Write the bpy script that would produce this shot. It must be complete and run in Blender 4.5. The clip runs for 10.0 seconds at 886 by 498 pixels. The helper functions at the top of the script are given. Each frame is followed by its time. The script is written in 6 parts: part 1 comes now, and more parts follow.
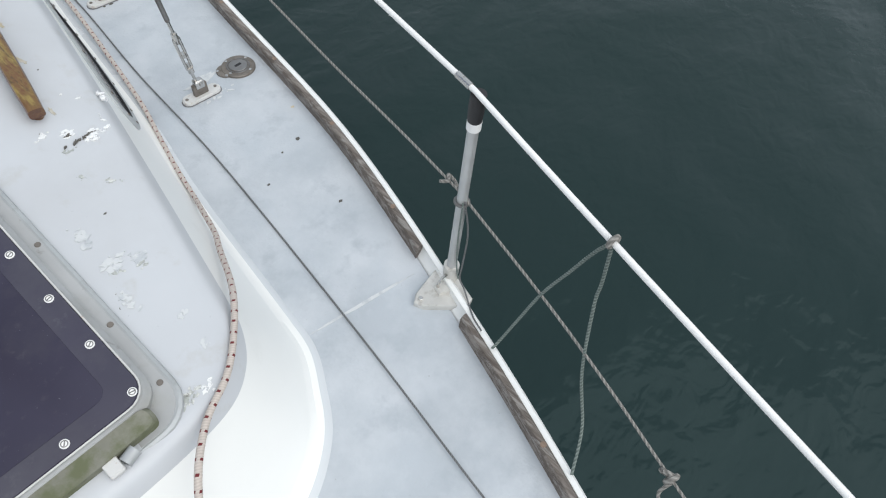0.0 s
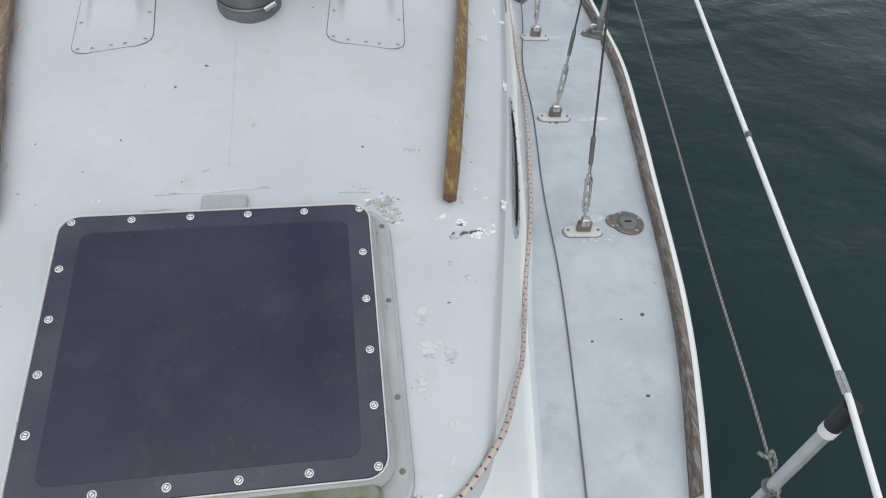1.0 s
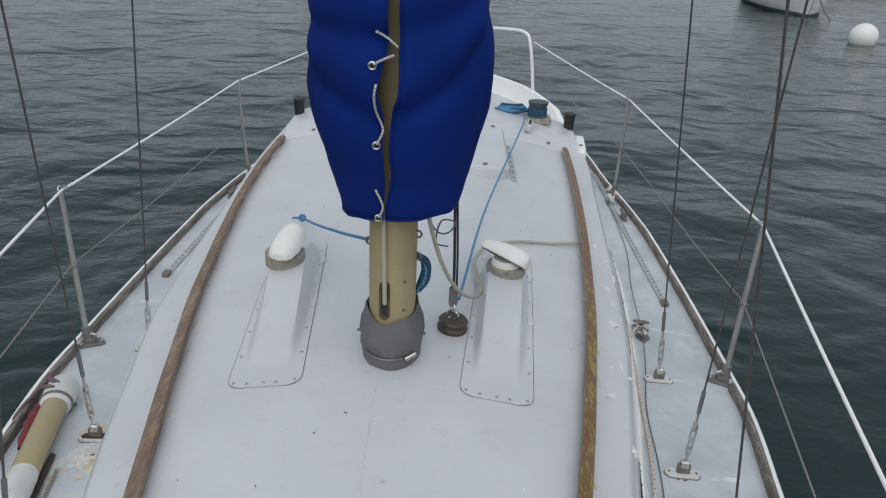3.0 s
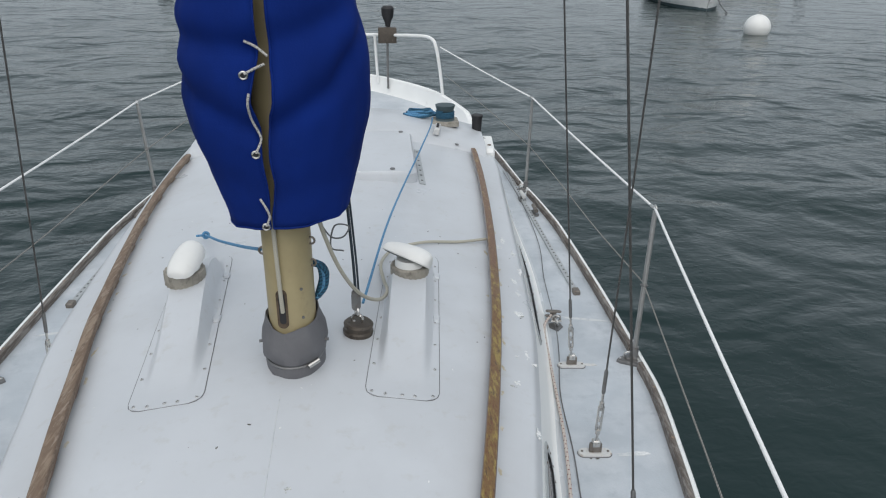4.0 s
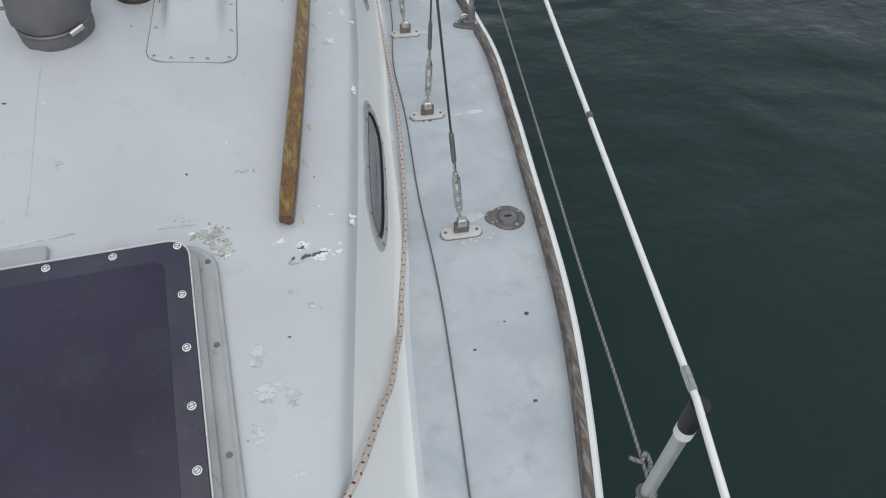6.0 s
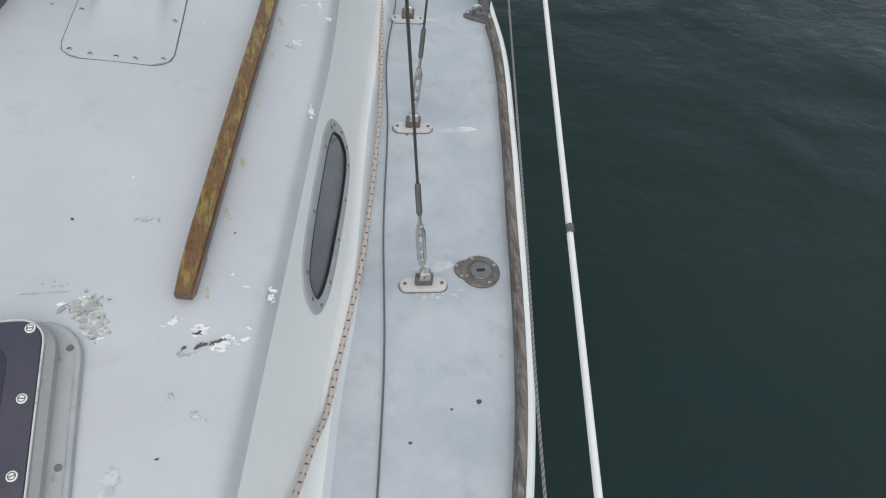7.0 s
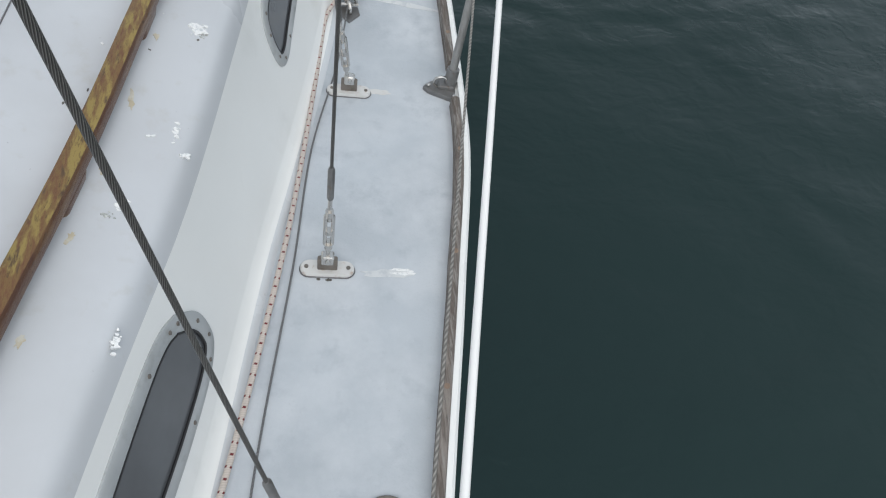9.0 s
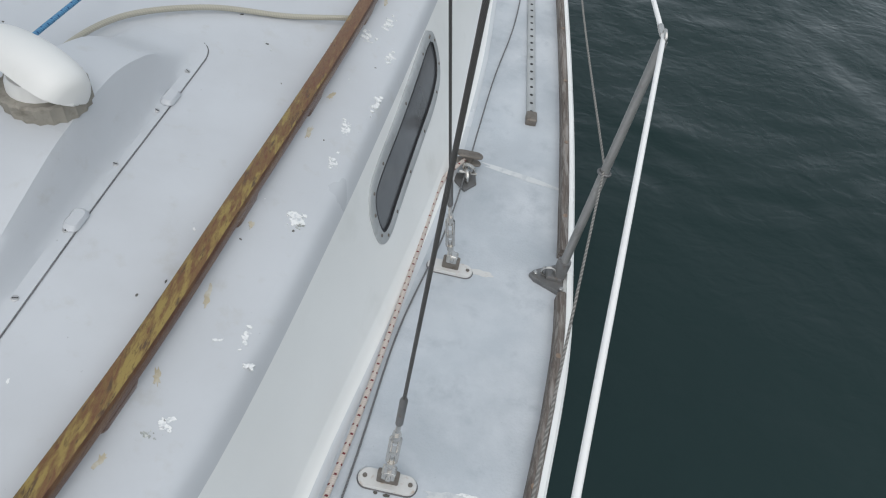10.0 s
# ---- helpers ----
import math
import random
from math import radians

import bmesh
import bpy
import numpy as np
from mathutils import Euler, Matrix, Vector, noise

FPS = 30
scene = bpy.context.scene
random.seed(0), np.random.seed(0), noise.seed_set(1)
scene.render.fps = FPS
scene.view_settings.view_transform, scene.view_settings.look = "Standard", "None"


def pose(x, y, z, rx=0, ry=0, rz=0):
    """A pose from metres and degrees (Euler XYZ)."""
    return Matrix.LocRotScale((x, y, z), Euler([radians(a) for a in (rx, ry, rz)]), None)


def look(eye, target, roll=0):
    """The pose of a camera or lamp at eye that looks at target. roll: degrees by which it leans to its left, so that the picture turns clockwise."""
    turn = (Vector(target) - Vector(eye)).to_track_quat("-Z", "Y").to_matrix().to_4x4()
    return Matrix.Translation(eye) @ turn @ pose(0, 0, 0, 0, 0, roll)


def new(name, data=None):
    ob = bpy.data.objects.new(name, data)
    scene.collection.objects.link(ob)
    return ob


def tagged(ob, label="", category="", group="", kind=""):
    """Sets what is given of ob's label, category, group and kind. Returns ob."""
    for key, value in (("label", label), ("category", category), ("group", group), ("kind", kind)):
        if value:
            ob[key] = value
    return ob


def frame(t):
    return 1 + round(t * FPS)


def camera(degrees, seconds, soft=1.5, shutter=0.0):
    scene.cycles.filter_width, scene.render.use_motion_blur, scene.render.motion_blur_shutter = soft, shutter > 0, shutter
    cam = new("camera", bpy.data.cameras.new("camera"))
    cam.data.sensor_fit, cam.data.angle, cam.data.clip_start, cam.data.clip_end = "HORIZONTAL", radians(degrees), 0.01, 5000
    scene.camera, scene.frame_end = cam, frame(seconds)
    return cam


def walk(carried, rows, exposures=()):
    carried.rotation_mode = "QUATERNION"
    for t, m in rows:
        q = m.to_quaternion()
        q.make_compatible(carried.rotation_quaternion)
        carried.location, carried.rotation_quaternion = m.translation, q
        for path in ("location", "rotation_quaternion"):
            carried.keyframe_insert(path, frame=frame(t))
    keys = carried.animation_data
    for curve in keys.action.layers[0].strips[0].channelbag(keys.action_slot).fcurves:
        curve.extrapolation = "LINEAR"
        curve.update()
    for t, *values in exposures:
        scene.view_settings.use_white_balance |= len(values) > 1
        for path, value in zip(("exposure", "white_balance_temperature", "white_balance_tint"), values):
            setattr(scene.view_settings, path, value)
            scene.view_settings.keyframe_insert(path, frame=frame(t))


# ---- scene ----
cam = camera(65.33, 10.0, soft=1.15)
PATH = [
    (0, (0.1940, -1.0627, 0.8935), (1.1413, -0.3871, -0.7332), 7.75),
    (0.5, (0.2496, -1.0044, 0.9209), (0.8053, 0.1184, -0.6382), 10.86),
    (1, (0.2164, -0.9869, 0.9517), (0.4956, 0.3326, -0.5251), 5.61),
    (1.5, (0.1711, -0.9408, 0.9527), (0.3218, 0.4704, -0.4564), 2.65),
    (2, (0.1785, -0.9153, 1.0245), (0.1292, 0.6123, -0.2655), 4.43),
    (2.5, (0.1632, -0.8900, 1.0751), (0.1173, 0.8034, 0.0121), 4.48),
    (2.7, (0.1551, -0.8889, 1.0964), (0.1118, 0.8614, 0.1298), 3.86),
    (3.8, (0.2225, -0.9225, 1.1068), (0.3176, 0.9333, 0.3672), 0.70),
    (4, (0.2590, -0.9284, 1.1003), (0.4245, 0.8853, 0.2738), 1.04),
    (4.5, (0.3329, -0.9469, 1.0511), (0.6195, 0.7236, -0.0106), 0.34),
    (5, (0.3747, -0.9922, 0.9847), (0.7052, 0.5593, -0.2334), -1.66),
    (5.5, (0.4146, -0.9868, 0.9628), (0.7884, 0.4085, -0.4204), 0.69),
    (5.7, (0.4057, -0.9774, 0.9263), (0.8122, 0.3633, -0.5010), 1.35),
    (6.8, (0.5717, -0.6696, 0.8797), (1.0009, 0.5213, -0.6688), 9.68),
    (7, (0.6120, -0.6080, 0.8882), (0.9980, 0.5643, -0.6855), 10.61),
    (7.5, (0.6153, -0.5099, 0.8832), (1.0033, 0.6706, -0.6839), 8.90),
    (8, (0.6997, -0.2699, 0.8428), (1.0727, 0.9219, -0.7193), 13.21),
    (8.5, (0.7759, -0.1103, 0.8009), (1.1554, 1.0591, -0.7766), 14.53),
    (9, (0.8794, 0.0303, 0.7984), (1.2635, 1.1089, -0.8414), 15.77),
    (9.5, (0.8666, 0.1372, 0.8449), (1.1269, 1.3369, -0.7340), 13.30),
    (10, (0.9023, 0.2857, 0.8199), (0.9736, 1.5949, -0.6904), 11.99),
]
EXPOSURE = [(0.0, 0.26), (0.5, 0.18), (1.0, 0.05), (1.7, -0.1), (2.5, -0.38), (3.3, -0.14), (3.8, -0.08), (4.0, -0.02), (4.5, -0.05), (5.0, -0.14), (5.5, -0.15), (7.0, -0.06), (7.5, -0.05), (8.2, -0.05), (9.0, 0.14), (9.5, 0.14), (10.0, 0.02)]
walk(cam, [(t, look(eye, target, roll)) for t, eye, target, roll in PATH], EXPOSURE)
SKY, SUN, WAVES, WATER_Z = 0.13, 0.92, 0.2, -1.15


# ---- light: an overcast sky ----
world = bpy.data.worlds.new("sky")
scene.world = world
world.use_nodes = True
wn, wl = world.node_tree.nodes, world.node_tree.links
sky = wn.new("ShaderNodeTexSky")
sky.sky_type, sky.sun_disc, sky.sun_elevation, sky.sun_rotation = "NISHITA", False, radians(56), radians(184)
sky.air_density, sky.dust_density = 1.0, 4.0
grey = wn.new("ShaderNodeHueSaturation")
grey.inputs["Saturation"].default_value = 0.36
wl.new(sky.outputs[0], grey.inputs["Color"])
cloud = wn.new("ShaderNodeMix")  # the even grey of the cloud sheet over the sky
cloud.data_type = "RGBA"
cloud.inputs[0].default_value = 0.55
wl.new(grey.outputs[0], cloud.inputs[6])
cloud.inputs[7].default_value = (5.75, 6.5, 7.15, 1)
wl.new(cloud.outputs[2], wn["Background"].inputs[0])
wn["Background"].inputs[1].default_value = SKY
sun = new("sun", bpy.data.lights.new("sun", "SUN"))
sun.data.energy, sun.data.angle, sun.data.color = SUN, radians(90), (1.04, 0.985, 0.91)
sun.matrix_world = look((-1.4, -20, 30), (0, 0, 0))


# ---- materials ----
def mat(name, colour, rough=0.5, metal=0.0, spots=(), bump=0.0, bump_scale=60.0, vary=0.08, scale=6.0, coat=0.0):
    """A surface with broad stains and fine grain. spots: (scale, low, high, colour, strength) of stains."""
    m = bpy.data.materials.new(name)
    m.use_nodes = True
    n, l = m.node_tree.nodes, m.node_tree.links
    b = n["Principled BSDF"]
    co = n.new("ShaderNodeNewGeometry").outputs["Position"]
    big = n.new("ShaderNodeTexNoise")
    big.inputs["Scale"].default_value, big.inputs["Detail"].default_value = scale, 5
    l.new(co, big.inputs["Vector"])
    ramp = n.new("ShaderNodeMapRange")
    ramp.inputs["From Min"].default_value, ramp.inputs["From Max"].default_value = 0.3, 0.7
    ramp.inputs["To Min"].default_value, ramp.inputs["To Max"].default_value = 1 - vary, 1 + vary
    l.new(big.outputs["Fac"], ramp.inputs["Value"])
    mul = n.new("ShaderNodeMix")
    mul.data_type, mul.blend_type = "RGBA", "MULTIPLY"
    mul.inputs[0].default_value = 1
    mul.inputs[6].default_value = (*colour, 1)
    l.new(ramp.outputs[0], mul.inputs[7])
    out = mul.outputs[2]
    for k, (sc, low, high, col, strength) in enumerate(spots):
        t = n.new("ShaderNodeTexNoise")
        t.inputs["Scale"].default_value, t.inputs["Detail"].default_value, t.inputs["Roughness"].default_value = sc, 6, 0.62
        off = n.new("ShaderNodeVectorMath")
        off.inputs[1].default_value = (3.7 * k + 1, 1.3 * k, 2.1 * k)
        l.new(co, off.inputs[0])
        l.new(off.outputs[0], t.inputs["Vector"])
        r = n.new("ShaderNodeMapRange")
        r.inputs["From Min"].default_value, r.inputs["From Max"].default_value, r.inputs["To Max"].default_value = low, high, strength
        l.new(t.outputs["Fac"], r.inputs["Value"])
        mx = n.new("ShaderNodeMix")
        mx.data_type = "RGBA"
        l.new(r.outputs[0], mx.inputs[0])
        l.new(out, mx.inputs[6])
        mx.inputs[7].default_value = (*col, 1)
        out = mx.outputs[2]
    l.new(out, b.inputs["Base Color"])
    fine = n.new("ShaderNodeTexNoise")
    fine.inputs["Scale"].default_value, fine.inputs["Detail"].default_value = bump_scale, 4
    l.new(co, fine.inputs["Vector"])
    rr = n.new("ShaderNodeMapRange")
    rr.inputs["To Min"].default_value, rr.inputs["To Max"].default_value = max(rough - 0.12, 0.03), min(rough + 0.12, 1)
    l.new(big.outputs["Fac"], rr.inputs["Value"])
    l.new(rr.outputs[0], b.inputs["Roughness"])
    b.inputs["Metallic"].default_value, b.inputs["Coat Weight"].default_value = metal, coat
    if bump:
        bp = n.new("ShaderNodeBump")
        bp.inputs["Strength"].default_value, bp.inputs["Distance"].default_value = bump, 0.004
        l.new(fine.outputs["Fac"], bp.inputs["Height"])
        l.new(bp.outputs[0], b.inputs["Normal"])
    return m


def striped(name, base, marks, rough=0.7, twist=60.0, flecks=None, bump=0.6, strands=2.0):
    """A laid or braided line: strands wound round it, read from the line's own coordinates (round, along in metres)."""
    m = bpy.data.materials.new(name)
    m.use_nodes = True
    n, l = m.node_tree.nodes, m.node_tree.links
    b = n["Principled BSDF"]
    b.inputs["Roughness"].default_value = rough
    uv = n.new("ShaderNodeUVMap")
    sep = n.new("ShaderNodeSeparateXYZ")
    l.new(uv.outputs[0], sep.inputs[0])

    def op(kind, a, c):
        k = n.new("ShaderNodeMath")
        k.operation = kind
        for slot, v in ((0, a), (1, c)):
            if isinstance(v, (int, float)):
                k.inputs[slot].default_value = v
            else:
                l.new(v, k.inputs[slot])
        return k.outputs[0]
    along = op("MULTIPLY", sep.outputs[1], twist)
    wind = op("ADD", op("MULTIPLY", sep.outputs[0], strands), along)
    wave = op("SINE", op("MULTIPLY", wind, 2 * math.pi), 0.0)
    strand = op("MULTIPLY_ADD", wave, 0.5)
    k = strand.node
    k.inputs[2].default_value = 0.5
    mx = n.new("ShaderNodeMix")
    mx.data_type = "RGBA"
    mx.inputs[6].default_value, mx.inputs[7].default_value = (*marks, 1), (*base, 1)
    l.new(strand, mx.inputs[0])
    out = mx.outputs[2]
    if flecks:
        colour, pitch = flecks
        cells = op("MULTIPLY", op("GREATER_THAN", op("FRACT", op("MULTIPLY", sep.outputs[1], pitch), 0.0), 0.80), op("GREATER_THAN", op("FRACT", op("ADD", op("MULTIPLY", sep.outputs[0], 3.0), op("MULTIPLY", sep.outputs[1], pitch * 0.5)), 0.0), 0.48))
        fx = n.new("ShaderNodeMix")
        fx.data_type = "RGBA"
        l.new(cells, fx.inputs[0])
        l.new(out, fx.inputs[6])
        fx.inputs[7].default_value = (*colour, 1)
        out = fx.outputs[2]
    l.new(out, b.inputs["Base Color"])
    bp = n.new("ShaderNodeBump")
    bp.inputs["Strength"].default_value, bp.inputs["Distance"].default_value = bump, 0.002
    l.new(strand, bp.inputs["Height"])
    l.new(bp.outputs[0], b.inputs["Normal"])
    return m


def wood(name, dark, light, grey_col, grey_amount, stretch=(30, 30, 2.2), rough=0.5, coat=0.2, patch_at=(0.5, 0.6)):
    """Timber whose grain runs fore and aft, with the varnish gone in streaks."""
    m = bpy.data.materials.new(name)
    m.use_nodes = True
    n, l = m.node_tree.nodes, m.node_tree.links
    b = n["Principled BSDF"]
    co = n.new("ShaderNodeNewGeometry").outputs["Position"]
    mp = n.new("ShaderNodeMapping")
    mp.inputs["Scale"].default_value = (stretch[0], stretch[2], stretch[1])
    l.new(co, mp.inputs["Vector"])

    def noise_at(scale, detail=6):
        t = n.new("ShaderNodeTexNoise")
        t.inputs["Scale"].default_value, t.inputs["Detail"].default_value, t.inputs["Roughness"].default_value = scale, detail, 0.65
        l.new(mp.outputs[0], t.inputs["Vector"])
        return t.outputs["Fac"]
    grain, patch, fade = noise_at(6, 8), noise_at(1.7, 9), noise_at(3.2, 8)

    def mix(fac, low, high, a, c):
        r = n.new("ShaderNodeMapRange")
        r.inputs["From Min"].default_value, r.inputs["From Max"].default_value = low, high
        l.new(fac, r.inputs["Value"])
        x = n.new("ShaderNodeMix")
        x.data_type = "RGBA"
        l.new(r.outputs[0], x.inputs[0])
        for slot, v in ((6, a), (7, c)):
            if isinstance(v, tuple):
                x.inputs[slot].default_value = (*v, 1)
            else:
                l.new(v, x.inputs[slot])
        return x.outputs[2]
    c = mix(grain, 0.35, 0.65, dark, tuple((a + d) / 2 for a, d in zip(dark, light)))
    c = mix(patch, *patch_at, c, light)
    c = mix(fade, 0.62 - grey_amount, 0.72 - grey_amount, c, grey_col)
    c = mix(grain, 0.57, 0.70, c, tuple(v * 0.4 for v in dark))
    l.new(c, b.inputs["Base Color"])
    b.inputs["Roughness"].default_value, b.inputs["Coat Weight"].default_value = rough, coat
    bp = n.new("ShaderNodeBump")
    bp.inputs["Strength"].default_value, bp.inputs["Distance"].default_value = 0.5, 0.003
    l.new(grain, bp.inputs["Height"])
    l.new(bp.outputs[0], b.inputs["Normal"])
    return m


ROOF = mat("roof_paint", (0.55, 0.572, 0.60), 0.32, spots=((2.3, 0.48, 0.70, (0.495, 0.51, 0.53), 0.75), (19, 0.58, 0.74, (0.45, 0.445, 0.42), 0.45), (90, 0.70, 0.76, (0.25, 0.26, 0.28), 0.5)), vary=0.05, scale=3, bump=0.05, bump_scale=25)
MARGIN = mat("cabin_foot_paint", (0.62, 0.65, 0.675), 0.25, spots=((12, 0.60, 0.72, (0.68, 0.70, 0.71), 0.6), (70, 0.70, 0.76, (0.3, 0.3, 0.3), 0.4)), vary=0.05, scale=4, bump=0.06, bump_scale=20)
SIDE = mat("cabin_side_paint", (0.83, 0.84, 0.826), 0.35, spots=((5, 0.60, 0.8, (0.66, 0.67, 0.64), 0.5),), vary=0.03, scale=3)
DECK = mat("worn_deck_paint", (0.450, 0.490, 0.530), 0.55, spots=((5, 0.42, 0.66, (0.585, 0.615, 0.65), 0.75), (13, 0.55, 0.72, (0.37, 0.41, 0.45), 0.65), (120, 0.70, 0.75, (0.2, 0.2, 0.2), 0.5)), vary=0.08, scale=4, bump=0.25, bump_scale=160)
HULL = mat("white_hull", (0.82, 0.83, 0.82), 0.3, vary=0.03)
CREAM = mat("mast_paint", (0.385, 0.32, 0.18), 0.45, spots=((4, 0.45, 0.7, (0.31, 0.255, 0.145), 0.7), (30, 0.60, 0.75, (0.24, 0.195, 0.12), 0.5)), vary=0.08, scale=5)
BOOT = mat("grey_boot", (0.128, 0.128, 0.137), 0.65, vary=0.12, scale=14, bump=0.4, bump_scale=60)
CANVAS = mat("blue_canvas", (0.0045, 0.022, 0.165), 0.95, spots=((4, 0.5, 0.75, (0.004, 0.015, 0.10), 0.7), (11, 0.6, 0.75, (0.006, 0.028, 0.19), 0.5)), vary=0.12, scale=7, bump=0.12, bump_scale=260)
CANVAS.node_tree.nodes["Principled BSDF"].inputs["Specular IOR Level"].default_value = 0.12
STEEL = mat("stainless", (0.56, 0.55, 0.53), 0.24, 0.95, spots=((50, 0.58, 0.75, (0.26, 0.21, 0.16), 0.5),), vary=0.12, scale=20)
DULL = mat("dull_steel", (0.22, 0.22, 0.22), 0.5, 0.7, spots=((60, 0.56, 0.7, (0.18, 0.14, 0.11), 0.6),), vary=0.2, scale=20)
BRONZE = mat("weathered_bronze", (0.20, 0.18, 0.16), 0.55, 0.5, spots=((70, 0.5, 0.7, (0.11, 0.09, 0.07), 0.7),), vary=0.2, scale=30, bump=0.3)
ALLOY = mat("grey_frame", (0.42, 0.44, 0.45), 0.5, 0.2, spots=((20, 0.55, 0.75, (0.20, 0.20, 0.19), 0.5),), vary=0.12, scale=10)
PLATE = mat("white_plate", (0.60, 0.60, 0.59), 0.5, spots=((70, 0.58, 0.70, (0.35, 0.22, 0.14), 0.6),), vary=0.06, scale=20)
FRAME = mat("hatch_frame", (0.38, 0.39, 0.395), 0.5, spots=((12, 0.52, 0.68, (0.30, 0.30, 0.27), 0.5), (35, 0.62, 0.74, (0.14, 0.13, 0.10), 0.5)), vary=0.12, scale=8)
MOSS = mat("mossy_rim", (0.20, 0.20, 0.165), 0.8, spots=((18, 0.45, 0.62, (0.10, 0.115, 0.05), 0.8),), vary=0.2, scale=12)
PLASTIC = mat("white_plastic", (0.80, 0.80, 0.78), 0.35, spots=((16, 0.6, 0.8, (0.66, 0.65, 0.6), 0.5),), vary=0.03)
RING = mat("grey_ring", (0.31, 0.29, 0.25), 0.7, spots=((40, 0.5, 0.68, (0.14, 0.125, 0.10), 0.7),), vary=0.14, scale=20)
BLACK = mat("plain_black", (0.018, 0.018, 0.02), 0.6, vary=0.2)
TAPE = mat("black_tape", (0.02, 0.02, 0.022), 0.55, vary=0.3, scale=40)
COATED = mat("white_vinyl", (0.86, 0.86, 0.85), 0.4, spots=((30, 0.62, 0.8, (0.6, 0.6, 0.56), 0.5),), vary=0.03)
CHIP = mat("flaked_gelcoat", (0.84, 0.85, 0.85), 0.12, spots=((130, 0.52, 0.64, (0.56, 0.59, 0.61), 0.85), (210, 0.64, 0.68, (0.12, 0.12, 0.12), 0.7)), vary=0.05, bump=0.6, bump_scale=150)
CHIP_DARK = mat("crazed_patch", (0.40, 0.42, 0.40), 0.5, spots=((110, 0.5, 0.62, (0.70, 0.71, 0.69), 0.9), (70, 0.58, 0.66, (0.12, 0.11, 0.09), 0.8)), vary=0.15, scale=40)
SCRAPE = mat("scraped_white", (0.60, 0.62, 0.63), 0.5, spots=((40, 0.5, 0.62, (0.46, 0.49, 0.52), 0.8),), vary=0.06)
OCHRE = mat("ochre_bedding", (0.50, 0.44, 0.32), 0.7, spots=((35, 0.48, 0.62, (0.62, 0.62, 0.58), 0.8),), vary=0.15, scale=20)
PRIMER = mat("bare_primer", (0.62, 0.60, 0.56), 0.7, spots=((28, 0.46, 0.60, (0.50, 0.53, 0.56), 0.9), (60, 0.60, 0.68, (0.36, 0.29, 0.22), 0.6)), vary=0.08, scale=14)
SMUDGE = mat("grey_smudge", (0.42, 0.435, 0.45), 0.5, spots=((40, 0.5, 0.62, (0.52, 0.54, 0.56), 0.8),), vary=0.08)
DIRT = mat("dark_speck", (0.10, 0.095, 0.085), 0.8, vary=0.3)
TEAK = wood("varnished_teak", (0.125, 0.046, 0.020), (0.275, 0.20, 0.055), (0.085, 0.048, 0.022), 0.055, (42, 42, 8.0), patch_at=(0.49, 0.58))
REDTEAK = wood("dark_red_brown_teak", (0.088, 0.033, 0.017), (0.15, 0.075, 0.030), (0.13, 0.07, 0.045), 0.0, (30, 30, 5.5), 0.35, 0.4)
BROWN = mat("brown_stained_rim", (0.10, 0.07, 0.045), 0.7, spots=((60, 0.5, 0.65, (0.04, 0.03, 0.02), 0.8),), vary=0.2, scale=25)
DARKTEAK = wood("redder_varnished_teak", (0.125, 0.046, 0.022), (0.235, 0.155, 0.06), (0.12, 0.062, 0.036), 0.03, (42, 42, 8.0), patch_at=(0.515, 0.62))
TANTEAK = wood("faded_tan_teak", (0.15, 0.10, 0.07), (0.27, 0.205, 0.15), (0.30, 0.24, 0.19), 0.08, (36, 36, 4), 0.8, 0.0)
GREYTEAK = wood("weathered_teak", (0.085, 0.068, 0.058), (0.23, 0.205, 0.185), (0.26, 0.245, 0.23), 0.12, (36, 36, 3), 0.85, 0.0)
PALETEAK = wood("faded_teak", (0.17, 0.115, 0.085), (0.31, 0.22, 0.15), (0.24, 0.19, 0.15), 0.08)
ROPE_RED = striped("red_flecked_braid", (0.58, 0.52, 0.475), (0.50, 0.44, 0.40), 0.85, 240, ((0.15, 0.022, 0.026), 48.0), bump=0.3)
ROPE_GREY = striped("grey_braid", (0.31, 0.30, 0.28), (0.15, 0.145, 0.135), 0.85, 90)
ROPE_GREEN = striped("green_grey_line", (0.22, 0.26, 0.24), (0.10, 0.13, 0.12), 0.85, 120)
ROPE_BLUE = striped("blue_braid", (0.12, 0.31, 0.49), (0.07, 0.21, 0.39), 0.8, 210, ((0.015, 0.085, 0.22), 70.0), bump=0.4)
ROPE_TEAL = striped("teal_braid", (0.025, 0.12, 0.20), (0.01, 0.045, 0.085), 0.8, 90)
ROPE_DARK = striped("dark_blue_grey_line", (0.045, 0.065, 0.085), (0.02, 0.03, 0.04), 0.85, 110)
ROPE_WHITE = striped("white_black_lace", (0.66, 0.64, 0.61), (0.46, 0.45, 0.44), 0.8, 260, ((0.06, 0.06, 0.065), 120.0))
ROPE_TAN = striped("tan_rope", (0.45, 0.43, 0.36), (0.40, 0.38, 0.32), 0.85, 190, bump=0.2)
WIRE = striped("wire_rope", (0.23, 0.227, 0.222), (0.075, 0.073, 0.07), 0.45, 185, bump=1.0, strands=12.0)
LINE = striped("dark_line", (0.20, 0.205, 0.21), (0.10, 0.102, 0.105), 0.8, 160)
RED = mat("red_cloth", (0.16, 0.03, 0.035), 0.8, vary=0.3, scale=20)
